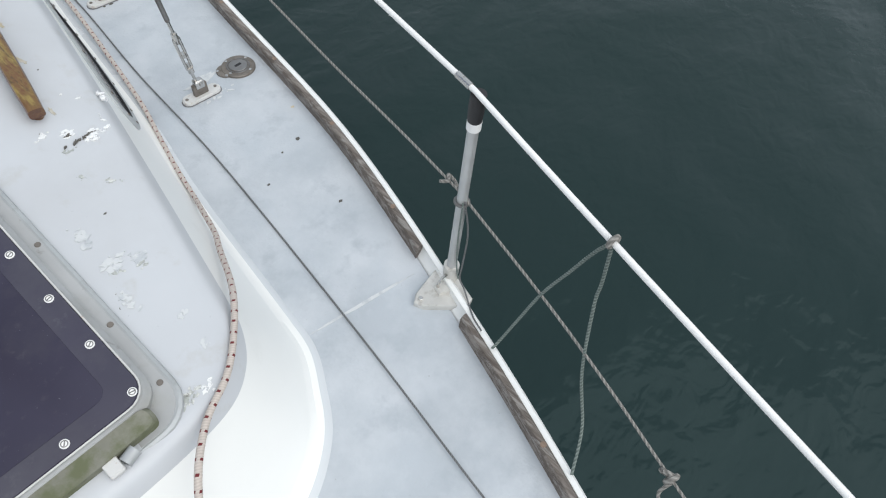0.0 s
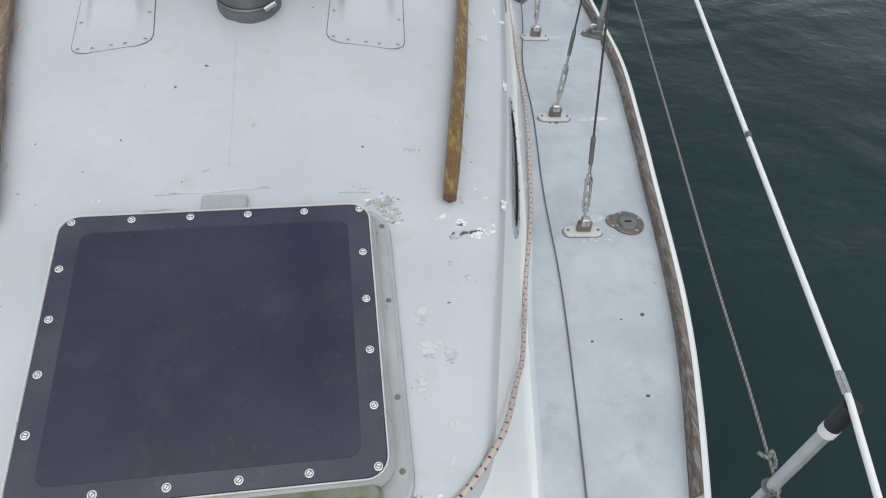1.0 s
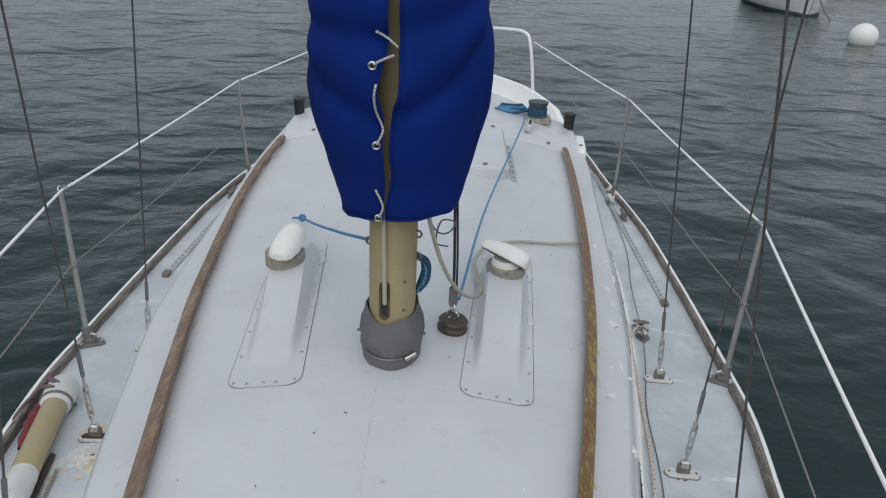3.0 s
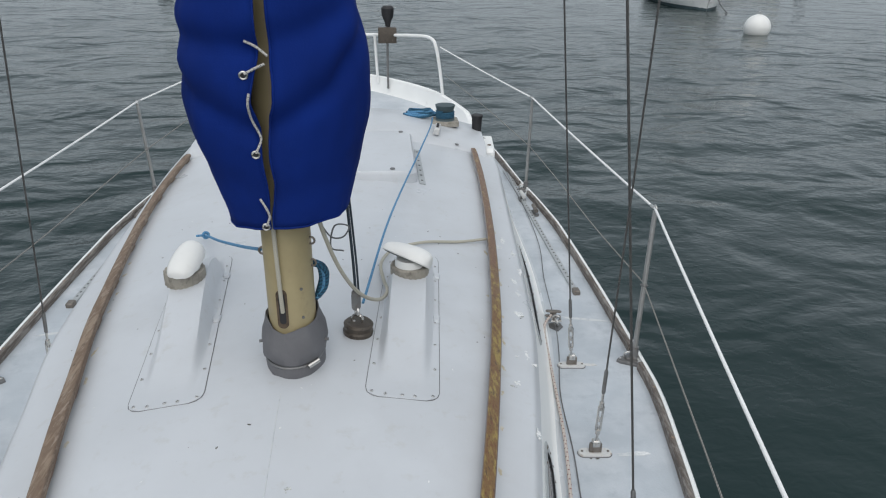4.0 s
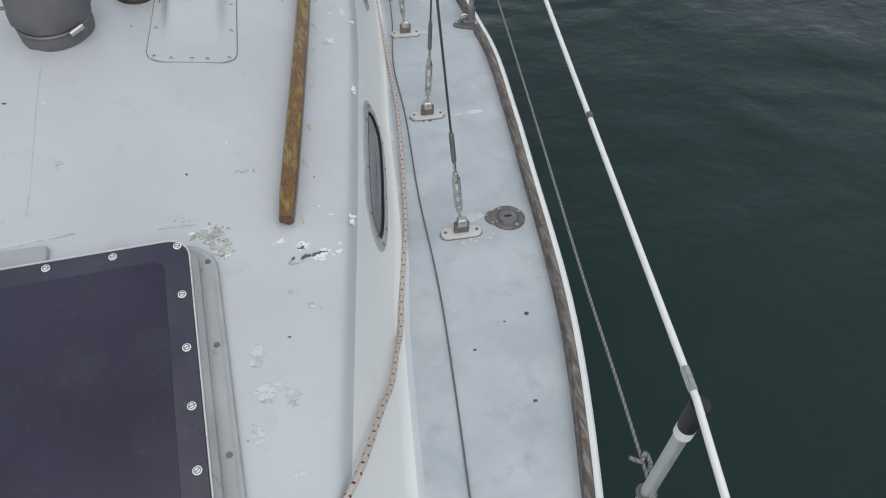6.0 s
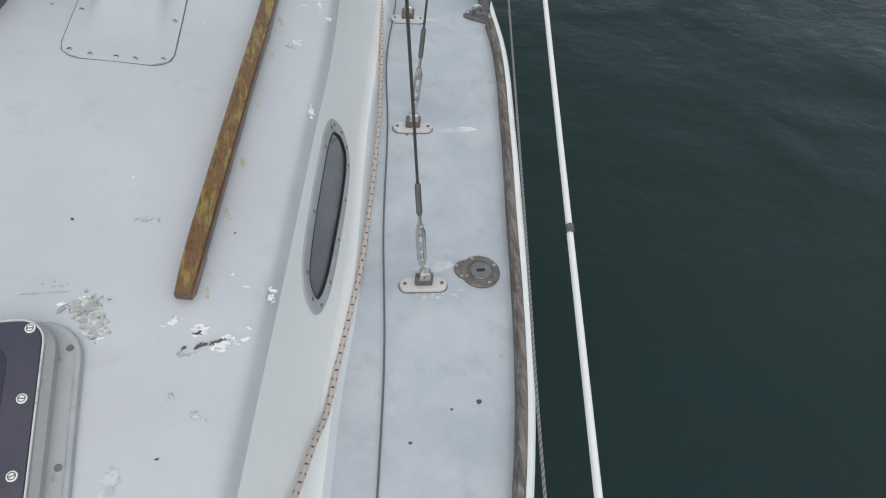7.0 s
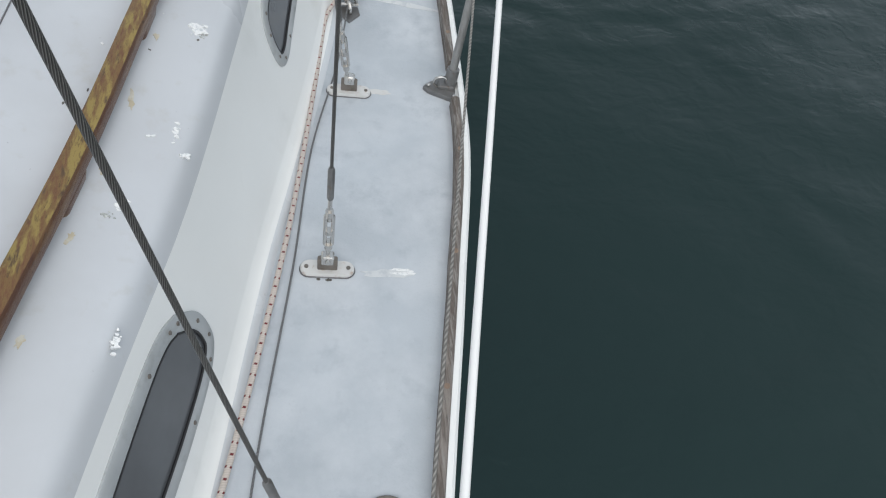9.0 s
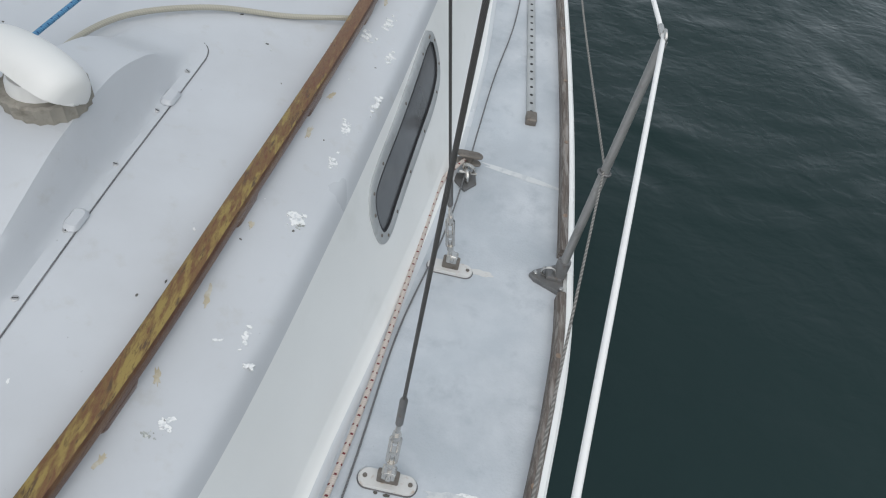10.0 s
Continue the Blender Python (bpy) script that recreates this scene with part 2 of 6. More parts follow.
WRAP = mat("white_wrap", (0.58, 0.58, 0.575), 0.6, spots=((9, 0.5, 0.7, (0.40, 0.39, 0.37), 0.7), (40, 0.6, 0.72, (0.30, 0.28, 0.25), 0.5)), vary=0.12, scale=8, bump=0.3, bump_scale=40)
GREEN = mat("green_grey_drum", (0.05, 0.08, 0.09), 0.6, vary=0.2)


def acrylic():
    m = mat("smoked_acrylic", (0.033, 0.030, 0.054), 0.16, spots=((3, 0.45, 0.7, (0.043, 0.040, 0.066), 0.8), (9, 0.52, 0.72, (0.052, 0.050, 0.066), 0.6), (55, 0.60, 0.72, (0.060, 0.058, 0.075), 0.5), (220, 0.68, 0.75, (0.22, 0.22, 0.25), 0.5)), vary=0.16, scale=5)
    m.node_tree.nodes["Principled BSDF"].inputs["Specular IOR Level"].default_value = 0.35
    return m


SMOKED = acrylic()
CAST = mat("bright_cast_alloy", (0.62, 0.61, 0.58), 0.4, 0.35, spots=((50, 0.56, 0.7, (0.34, 0.31, 0.27), 0.6),), vary=0.12, scale=25)
TUBE = mat("bright_alloy_tube", (0.50, 0.51, 0.51), 0.42, 0.45, spots=((40, 0.6, 0.75, (0.34, 0.34, 0.33), 0.5),), vary=0.1, scale=18)
PURPLE = striped("purple_grey_cord", (0.20, 0.14, 0.16), (0.09, 0.06, 0.075), 0.85, 100)
SEALANT = mat("old_sealant", (0.16, 0.16, 0.165), 0.8, vary=0.3, scale=30)
BRIGHT = mat("bright_screw", (0.50, 0.50, 0.50), 0.35, 0.6, vary=0.2, scale=60)
STANCHION = mat("grey_steel_tube", (0.34, 0.34, 0.335), 0.42, 0.6, spots=((40, 0.58, 0.72, (0.22, 0.21, 0.19), 0.5),), vary=0.12, scale=16)
MAROON = mat("dark_maroon_strap", (0.048, 0.030, 0.032), 0.8, vary=0.25, scale=14, bump=0.3, bump_scale=80)
SMOKED_EDGE = mat("smoked_acrylic_over_frame", (0.044, 0.041, 0.066), 0.17, spots=((5, 0.40, 0.65, (0.072, 0.070, 0.088), 0.8), (55, 0.60, 0.72, (0.085, 0.083, 0.10), 0.5)), vary=0.12, scale=6)
TARNISH = mat("black_tarnished_bronze", (0.075, 0.062, 0.05), 0.5, 0.3, spots=((60, 0.55, 0.68, (0.03, 0.024, 0.02), 0.8), (35, 0.64, 0.72, (0.30, 0.27, 0.23), 0.6)), vary=0.25, scale=25, bump=0.3)
GLASS = mat("dark_window", (0.085, 0.090, 0.097), 0.10, vary=0.25, scale=5)


def water_material():
    m = bpy.data.materials.new("harbour_water")
    m.use_nodes = True
    n, l = m.node_tree.nodes, m.node_tree.links
    b = n["Principled BSDF"]
    b.inputs["Roughness"].default_value, b.inputs["IOR"].default_value = 0.10, 1.33
    b.inputs["Specular Tint"].default_value = (0.60, 0.84, 0.93, 1)
    co = n.new("ShaderNodeNewGeometry").outputs["Position"]
    mp = n.new("ShaderNodeMapping")
    mp.inputs["Rotation"].default_value, mp.inputs["Scale"].default_value = (0, 0, radians(-14)), (0.72, 1.0, 1.0)
    l.new(co, mp.inputs["Vector"])
    heights = None
    for scale, weight, detail in ((1.15, 1.0, 2), (4.6, 0.14, 3), (14, 0.05, 2)):
        t = n.new("ShaderNodeTexNoise")
        t.inputs["Scale"].default_value, t.inputs["Detail"].default_value, t.inputs["Distortion"].default_value = scale, detail, 0.5
        l.new(mp.outputs[0], t.inputs["Vector"])
        k = n.new("ShaderNodeMath")
        k.operation = "MULTIPLY_ADD"
        k.inputs[1].default_value = weight
        l.new(t.outputs["Fac"], k.inputs[0])
        if heights:
            l.new(heights, k.inputs[2])
        else:
            k.inputs[2].default_value = -0.45
        heights = k.outputs[0]
    bp = n.new("ShaderNodeBump")
    bp.inputs["Strength"].default_value = 1.0
    away = n.new("ShaderNodeVectorMath")  # calmer water in the lee along the starboard side
    away.operation = "DISTANCE"
    away.inputs[1].default_value = (3.4, -0.6, WATER_Z)
    l.new(co, away.inputs[0])
    calm = n.new("ShaderNodeMapRange")
    for key, v in (("From Min", 1.5), ("From Max", 8.5), ("To Min", WAVES * 0.35), ("To Max", WAVES * 0.80)):
        calm.inputs[key].default_value = v
    l.new(away.outputs["Value"], calm.inputs["Value"])
    l.new(calm.outputs[0], bp.inputs["Distance"])
    l.new(heights, bp.inputs["Height"])
    l.new(bp.outputs[0], b.inputs["Normal"])
    murk = n.new("ShaderNodeTexNoise")
    murk.inputs["Scale"].default_value = 0.35
    l.new(co, murk.inputs["Vector"])
    mx = n.new("ShaderNodeMix")
    mx.data_type = "RGBA"
    mx.inputs[6].default_value, mx.inputs[7].default_value = (0.0106, 0.0214, 0.0211, 1), (0.0173, 0.032, 0.0298, 1)
    l.new(murk.outputs["Fac"], mx.inputs[0])
    l.new(mx.outputs[2], b.inputs["Base Color"])
    return m


WATER = water_material()



# ---- the boat's form ----
def curve(ys, vs):
    """A smooth function through the given stations."""
    ys, vs = np.array(ys, float), np.array(vs, float)
    h, d = np.diff(ys), np.diff(vs) / np.diff(ys)
    m = np.concatenate(([d[0]], np.where(d[:-1] * d[1:] > 0, 2 * d[:-1] * d[1:] / (d[:-1] + d[1:] + 1e-12), 0), [d[-1]]))

    def f(y):
        y = min(max(y, ys[0]), ys[-1])
        i = min(int(np.searchsorted(ys, y, side="right")) - 1, len(h) - 1)
        t = (y - ys[i]) / h[i]
        return float((1 + 2 * t) * (1 - t) ** 2 * vs[i] + t * (1 - t) ** 2 * h[i] * m[i] + t * t * (3 - 2 * t) * vs[i + 1] + t * t * (t - 1) * h[i] * m[i + 1])
    return f


# the boat: x to starboard, y to the bow, z up; the cabin roof lies about z = 0
crown = curve([-0.8, -0.53, 0.0, 0.53, 0.83, 1.27, 2.6, 3.6], [-0.10, -0.055, 0.025, 0.06, 0.058, 0.048, 0.02, 0.005])
camber = curve([-0.8, 0.6, 1.05, 3.6], [0.27, 0.27, 0.198, 0.165])
roof_half = curve([-0.44, -0.2, 0.1, 0.4, 0.7, 1.0, 1.4, 1.8, 2.4, 3.0, 3.6], [0.452, 0.506, 0.572, 0.634, 0.694, 0.742, 0.787, 0.826, 0.883, 0.942, 0.970])
base_half = curve([-0.44, 0.0, 0.22, 0.79, 1.1, 1.69, 2.34, 3.6], [0.555, 0.635, 0.688, 0.785, 0.847, 0.948, 1.0, 1.02])
deck_z = curve([-2.0, -0.6, 0.28, 0.8, 1.37, 2.0, 3.4, 4.1, 4.9, 5.6], [-0.33, -0.35, -0.40, -0.415, -0.45, -0.462, -0.45, -0.37, -0.26, -0.19])
hull_half = curve([-2.0, -1.6, -1.04, -0.69, -0.05, 0.5, 0.7, 1.23, 2.0, 2.7, 3.1, 3.4, 4.0, 4.9, 5.4, 5.6], [0.22, 0.45, 0.70, 0.832, 1.040, 1.151, 1.188, 1.270, 1.294, 1.284, 1.25, 1.21, 1.10, 0.79, 0.33, 0.0])


def roof_z(x, y):
    return crown(y) - camber(y) * x * x


def side_x(y, z):
    """Where the cabin's starboard side stands at height z."""
    top, low = roof_z(roof_half(y), y), deck_z(y)
    return roof_half(y) + (base_half(y) - roof_half(y)) * (top - z) / (top - low)

# ---- building helpers ----
BASE = {}


def thing(name, at, label, category, group="", kind=""):
    """An empty at a thing's base, which its parts hang under."""
    ob = new(name)
    ob.empty_display_size = 0.05
    ob.location = at
    BASE[ob] = Vector(at)
    return tagged(ob, label, category, group, kind)


def part(name, bm, material, parent=None, label="", smooth=True):
    """Links a mesh built in the boat's coordinates as one object, under its thing or part."""
    at = BASE.get(parent, Vector())
    for v in bm.verts:
        v.co -= at
    bmesh.ops.recalc_face_normals(bm, faces=bm.faces)
    me = bpy.data.meshes.new(name)
    bm.to_mesh(me)
    bm.free()
    for m in (material if isinstance(material, (list, tuple)) else (material,)):
        me.materials.append(m)
    if smooth:
        me.shade_smooth()
        me.set_sharp_from_angle(angle=radians(38))
    ob = new(name, me)
    ob.parent = parent
    BASE[ob] = at
    return tagged(ob, label)


def smooth_line(pts, n=8):
    """Points along a smooth line through pts."""
    p = [Vector(q) for q in pts]
    if len(p) < 3:
        return p
    p = [p[0] * 2 - p[1], *p, p[-1] * 2 - p[-2]]
    out = []
    for a, b, c, d in zip(p, p[1:], p[2:], p[3:]):
        for i in range(n):
            t = i / n
            out.append(0.5 * (2 * b + (c - a) * t + (2 * a - 5 * b + 4 * c - d) * t * t + (3 * b - a - 3 * c + d) * t ** 3))
    return [*out, p[-2]]


def tube(pts, r, seg=8, bm=None, flat=1.0, cap=True):
    """A round bar along pts; r is a radius or one for each point. flat squeezes it across."""
    bm = bm or bmesh.new()
    uv = bm.loops.layers.uv.verify()
    p = [Vector(q) for q in pts]
    rs = r if isinstance(r, (list, tuple)) else [r] * len(p)
    side, rings, lengths = None, [], [0.0]
    for a, b in zip(p, p[1:]):
        lengths.append(lengths[-1] + (b - a).length)
    for i, q in enumerate(p):
        d = (p[min(i + 1, len(p) - 1)] - p[max(i - 1, 0)]).normalized()
        if side is None:
            side = d.cross(Vector((0, 0, 1)) if abs(d.z) < 0.95 else Vector((0, 1, 0)))
        side = (side - d * side.dot(d)).normalized()
        up = side.cross(d)
        rings.append([bm.verts.new(q + (side * math.cos(2 * math.pi * k / seg) + up * math.sin(2 * math.pi * k / seg) * flat) * rs[i]) for k in range(seg)])
    for i in range(len(rings) - 1):
        for k in range(seg):
            f = bm.faces.new((rings[i][k], rings[i][(k + 1) % seg], rings[i + 1][(k + 1) % seg], rings[i + 1][k]))
            for loop, (u, v) in zip(f.loops, ((k, i), (k + 1, i), (k + 1, i + 1), (k, i + 1))):
                loop[uv].uv = (u / seg, lengths[v])
    if cap:
        bm.faces.new(rings[0])
        bm.faces.new(rings[-1])
    return bm


def outline(kind, w, h, r=0.0, n=5):
    """A rounded rectangle w by h as a list of x, y."""
    out = []
    for cx, cy, a in ((w / 2 - r, h / 2 - r, 0), (-w / 2 + r, h / 2 - r, 90), (-w / 2 + r, -h / 2 + r, 180), (w / 2 - r, -h / 2 + r, 270)):
        for i in range(n + 1):
            t = radians(a + 90 * i / n)
            out.append((cx + r * math.cos(t), cy + r * math.sin(t)))
    return out


def slab(shape, low, high, m=Matrix(), bevel=0.0, bm=None, hole=None):
    """A plate of that outline (list of x, y) from low to high, with a bevelled top edge; hole: an inner outline with as many points."""
    bm = bm or bmesh.new()
    n = len(shape)
    cx, cy = sum(p[0] for p in shape) / n, sum(p[1] for p in shape) / n

    def ring(pts, z, inset=0.0):
        out = []
        for x, y in pts:
            d = math.hypot(x - cx, y - cy) or 1
            out.append(bm.verts.new(m @ Vector((x - (x - cx) / d * inset, y - (y - cy) / d * inset, z))))
        return out
    rings = [ring(shape, low), ring(shape, high - bevel)] + ([ring(shape, high, bevel)] if bevel else [])
    if hole:
        rings += [ring(hole, high), ring(hole, low)]
        rings.append(rings[0])
    for a, b in zip(rings, rings[1:]):
        for k in range(n):
            bm.faces.new((a[k], a[(k + 1) % n], b[(k + 1) % n], b[k]))
    if not hole:
        bm.faces.new(rings[0])
        bm.faces.new(rings[-1])
    return bm


def disc(r, low, high, m=Matrix(), bevel=0.0, bm=None, seg=20, wobble=0.0):
    return slab([((r + (wobble if k % 2 else 0)) * math.cos(2 * math.pi * k / seg), (r + (wobble if k % 2 else 0)) * math.sin(2 * math.pi * k / seg)) for k in range(seg)], low, high, m, bevel, bm)


def turned(profile, m=Matrix(), seg=24, bm=None):
    """A turned form: (radius, height) from the foot to the top."""
    bm = bm or bmesh.new()
    rings = [[bm.verts.new(m @ Vector((r * math.cos(2 * math.pi * k / seg), r * math.sin(2 * math.pi * k / seg), z))) for k in range(seg)] for r, z in profile]
    for a, b in zip(rings, rings[1:]):
        for k in range(seg):
            bm.faces.new((a[k], a[(k + 1) % seg], b[(k + 1) % seg], b[k]))
    bm.faces.new(rings[0])
    bm.faces.new(rings[-1])
    return bm


def ring_bar(centre, normal, radius, r, seg=14, bm=None, a0=0, a1=360):
    """A bent bar: a ring, or an arc of one."""
    n = Vector(normal).normalized()
    u = n.orthogonal().normalized()
    v = n.cross(u)
    k = max(3, int(seg * (a1 - a0) / 360))
    return tube([Vector(centre) + (u * math.cos(radians(a0 + (a1 - a0) * i / k)) + v * math.sin(radians(a0 + (a1 - a0) * i / k))) * radius for i in range(k + 1)], r, 6, bm)


def on_roof(x, y, lift=0.0):
    return Vector((x, y, roof_z(x, y) + lift))


def roof_frame(x, y, turn=0.0, lift=0.0):
    """A pose lying on the roof, its y forward."""
    e = 0.01
    u = Vector((2 * e, 0, roof_z(x + e, y) - roof_z(x - e, y))).normalized()
    v = Vector((0, 2 * e, roof_z(x, y + e) - roof_z(x, y - e))).normalized()
    w = u.cross(v).normalized()
    v = w.cross(u)
    return Matrix.Translation(on_roof(x, y, lift)) @ Matrix((u, v, w)).transposed().to_4x4() @ pose(0, 0, 0, 0, 0, turn)


def deck_frame(x, y, turn=0.0, lift=0.0):
    s = math.degrees(math.atan((deck_z(y + 0.02) - deck_z(y - 0.02)) / 0.04))
    return pose(x, y, deck_z(y) + lift, s, 0, 0) @ pose(0, 0, 0, 0, 0, turn)


def screw(m, r=0.007, parent=None, material=None):
    """A slotted screw head."""
    bm = disc(r, 0, 0.0025, m, 0.001, seg=12)
    ob = part("screw", bm, material or STEEL, parent)
    part("slot", slab(outline("", r * 1.5, r * 0.3), 0.0026, 0.003, m @ pose(0, 0, 0, 0, 0, random.uniform(0, 180))), BLACK, ob)
    return ob


def blot(x, y, w, h, turn=0.0, seed=0, frame_at=roof_frame, ragged=0.35, lift=0.0006):
    """A thin ragged patch lying on the surface."""
    rnd = random.Random(seed)
    k = 18
    pts = []
    for i in range(k):
        a = 2 * math.pi * i / k
        q = 1 + rnd.uniform(-ragged, ragged)
        pts.append((w / 2 * q * math.cos(a), h / 2 * q * math.sin(a)))
    return slab(pts, -0.001, lift, frame_at(x, y, turn))


def flakes(x, y, w, h, turn=0.0, seed=0, n=14, size=0.008, frame_at=roof_frame, lift=0.0009):
    """Many small torn flakes of paint strewn over a patch, as one sheet of islands."""
    rnd = random.Random(seed)
    bm = bmesh.new()
    n, size = int(n * 1.5), size * 0.75
    for k in range(n):
        u, v = rnd.gauss(0, 0.24) * w, rnd.gauss(0, 0.24) * h
        s = size * rnd.uniform(0.2, 1.0) ** 2
        sides = rnd.randint(5, 8)
        long = rnd.uniform(0.9, 2.4)
        m = frame_at(x, y, turn) @ pose(u, v, 0, 0, 0, rnd.uniform(-35, 35))
        slab([(s * long * rnd.uniform(0.35, 1.0) * math.cos(2 * math.pi * q / sides), s * rnd.uniform(0.35, 1.0) * math.sin(2 * math.pi * q / sides)) for q in range(sides)], -0.003, lift + 0.00002 * k, m, 0, bm)
    return bm


# ---- the boat's shell ----
def shell(rows, bm=None, closed=False):
    """A sheet through rows of points, all of one length."""
    bm = bm or bmesh.new()
    vs = [[bm.verts.new(p) for p in row] for row in rows]
    for a, b in zip(vs, vs[1:]):
        for k in range(len(a) - 1):
            q = [a[k], a[k + 1], b[k + 1], b[k]]
            if len({tuple(round(c, 6) for c in v.co) for v in q}) > 2:
                bm.faces.new(q)
    return bm


YS = [-0.44 + 4.04 * i / 60 for i in range(61)]
corner_roof = smooth_line([(roof_half(-0.44), -0.44, 0), (0.434, -0.505, 0), (0.398, -0.562, 0), (0.34, -0.602, 0), (0.25, -0.62, 0), (0.12, -0.628, 0), (0.0, -0.63, 0)], 6)[1:]
corner_base = smooth_line([(base_half(-0.44), -0.44, 0), (0.537, -0.52, 0), (0.498, -0.59, 0), (0.435, -0.672, 0), (0.325, -0.735, 0), (0.17, -0.76, 0), (0.0, -0.77, 0)], 6)[1:]
stations = [(Vector((roof_half(y), y, 0)), Vector((base_half(y), y, 0))) for y in reversed(YS)] + list(zip(corner_roof, corner_base))
ROLL = [(0, 0), (0.010, 0.0004), (0.016, 0.0022), (0.021, 0.0058), (0.0255, 0.0112), (0.0295, 0.0176), (0.033, 0.0245), (0.036, 0.031)]  # out and down from roof to side


port_swell = curve([-0.44, 0.0, 0.4, 0.9, 1.5, 2.4, 3.6], [0.0, 0.012, 0.032, 0.048, 0.052, 0.048, 0.012])  # the port edge stands further out


def cabin_rows(sign):
    roof_rows, side_rows = [], []
    for r, b in stations:
        if sign < 0 and r.y > -0.44:
            aside = Vector((port_swell(r.y), 0, 0))
            r, b = r + aside, b + aside
        a, d = Vector((r.x, r.y, roof_z(r.x, r.y))), Vector((b.x, b.y, deck_z(b.y)))
        out = Vector((b.x - r.x, b.y - r.y, 0)).normalized()
        inner = Vector((max(r.x - out.x * 0.032, 0), r.y - out.y * 0.032, 0))
        inner.z = roof_z(inner.x, inner.y)
        roof_rows.append([(sign * inner.x * k / 24, inner.y, roof_z(inner.x * k / 24, inner.y)) for k in range(25)])
        fall = (inner.z - a.z) / 0.032
        row = [inner + out * u + Vector((0, 0, -fall * u - v)) for u, v in ROLL]
        rim, foot = row[-1], d + (a - d) * 0.12
        row += [rim.lerp(foot, k / 8) for k in range(1, 9)]
        row += [d + (a - d) * 0.05 + out * 0.004, d + out * 0.012 + Vector((0, 0, 0.008)), d + out * 0.026 + Vector((0, 0, 0.0015)), d + out * 0.032 + Vector((0, 0, -0.01))]
        side_rows.append([(sign * p.x, p.y, p.z) for p in row])
    return roof_rows, side_rows


bm = bmesh.new()
for sign in (1, -1):
    shell(cabin_rows(sign)[0], bm)
bmesh.ops.remove_doubles(bm, verts=bm.verts, dist=1e-5)
tagged(part("cabin_roof", bm, ROOF), "pale grey painted cabin roof with chips and stains", "cabin roof", kind="structure")
for sign, side_name in ((1, "cabin_side_starboard"), (-1, "cabin_side_port")):
    bm = shell(cabin_rows(sign)[1])
    tagged(part(side_name, bm, (SIDE, MARGIN, ROOF)), "smooth white painted cabin side, rounded at the roof", "cabin side", kind="structure")
    across = len(ROLL) + 12
    for poly in bpy.data.objects[side_name].data.polygons:
        k = min(v % across for v in poly.vertices)
        poly.material_index = 2 if k < len(ROLL) - 1 else 1 if k > len(ROLL) + 8 else 0
    for edge in bpy.data.objects[side_name].data.edges:  # a crisp edge under the rolled rim
        if all(v % across in (len(ROLL) - 1, len(ROLL) + 7) for v in edge.vertices) and abs(edge.vertices[0] - edge.vertices[1]) >= across:
            edge.use_edge_sharp = True
# the cabin's front wall
front = [(-roof_half(3.6) + 2 * roof_half(3.6) * k / 16, 3.6) for k in range(17)]
bm = shell([[(x, 3.6, roof_z(x, 3.6) - 0.002) for x, _ in front], [(x * 1.05, 3.66, deck_z(3.66) - 0.02) for x, _ in front]])
tagged(part("cabin_front", bm, SIDE), "white cabin front", "cabin wall", kind="structure")

DY = [-2.0 + 7.6 * i / 110 for i in range(111)]


def inner_edge(y):
    if y > 3.62:
        return 0.0
    if y > -0.44:
        return base_half(y) - 0.01
    return 0.36 if y < -0.74 else float(np.interp(y, [-0.76, -0.735, -0.672, -0.59, -0.52, -0.44], [0.30, 0.315, 0.425, 0.488, 0.527, 0.545]))


bm = bmesh.new()
for sign in (1, -1):
    shell([[(sign * (inner_edge(y) + (max(hull_half(y) - 0.03, 0.0) - inner_edge(y)) * k / 8 if hull_half(y) > inner_edge(y) else 0.0), y, deck_z(y)) for k in range(9)] for y in DY if y > -1.95], bm)
tagged(part("side_deck", bm, DECK), "worn grey-blue painted side deck", "deck", kind="structure")

bm = bmesh.new()
for sign in (1, -1):
    rows = []
    for y in DY:
        h, z = hull_half(y), deck_z(y)
        rows.append([(sign * max(h - 0.034, 0), y, z - 0.012), (sign * max(h - 0.024, 0), y, z + 0.006), (sign * max(h - 0.0140, 0), y, z + 0.018), (sign * max(h - 0.0138, 0), y, z + 0.030), (sign * max(h - 0.003, 0), y, z + 0.031), (sign * (h + 0.0025), y, z + 0.025), (sign * (h + 0.003), y, z - 0.05), (sign * h * 0.99, y, z - 0.35), (sign * h * 0.93, y, -1.0), (sign * h * 0.8, y, -1.4)])
    shell(rows, bm)
bmesh.ops.remove_doubles(bm, verts=bm.verts, dist=1e-5)
tagged(part("hull", bm, HULL), "white painted hull with a narrow gunwale lip", "hull", kind="structure")

# cockpit well behind the cabin, where the camera is carried
bm = slab([(0.36, -0.76), (0.36, -1.8), (-0.36, -1.8), (-0.36, -0.76)], -0.92, -0.90)
tagged(part("cockpit_sole", bm, DECK), "plain painted cockpit sole", "floor", kind="structure")
bm = bmesh.new()
for sign in (1, -1):
    shell([[(sign * 0.36, y, -0.9), (sign * 0.36, y, deck_z(y) + 0.002)] for y in (-1.8, -1.3, -0.76)], bm)
shell([[(x, -1.8, -0.9), (x, -1.8, -0.33)] for x in (-0.36, 0.36)], bm)
shell([[(x, -0.765, -0.9), (x, -0.765, -0.36)] for x in (-0.36, 0.36)], bm)
tagged(part("cockpit_wall", bm, SIDE), "plain white cockpit wall", "wall", kind="structure")

# harbour water, one sheet to the horizon
steps = [0.0]
while steps[-1] < 2500:
    steps.append(steps[-1] + max(0.16, steps[-1] * 0.035))
axis = [-s for s in reversed(steps[1:])] + steps


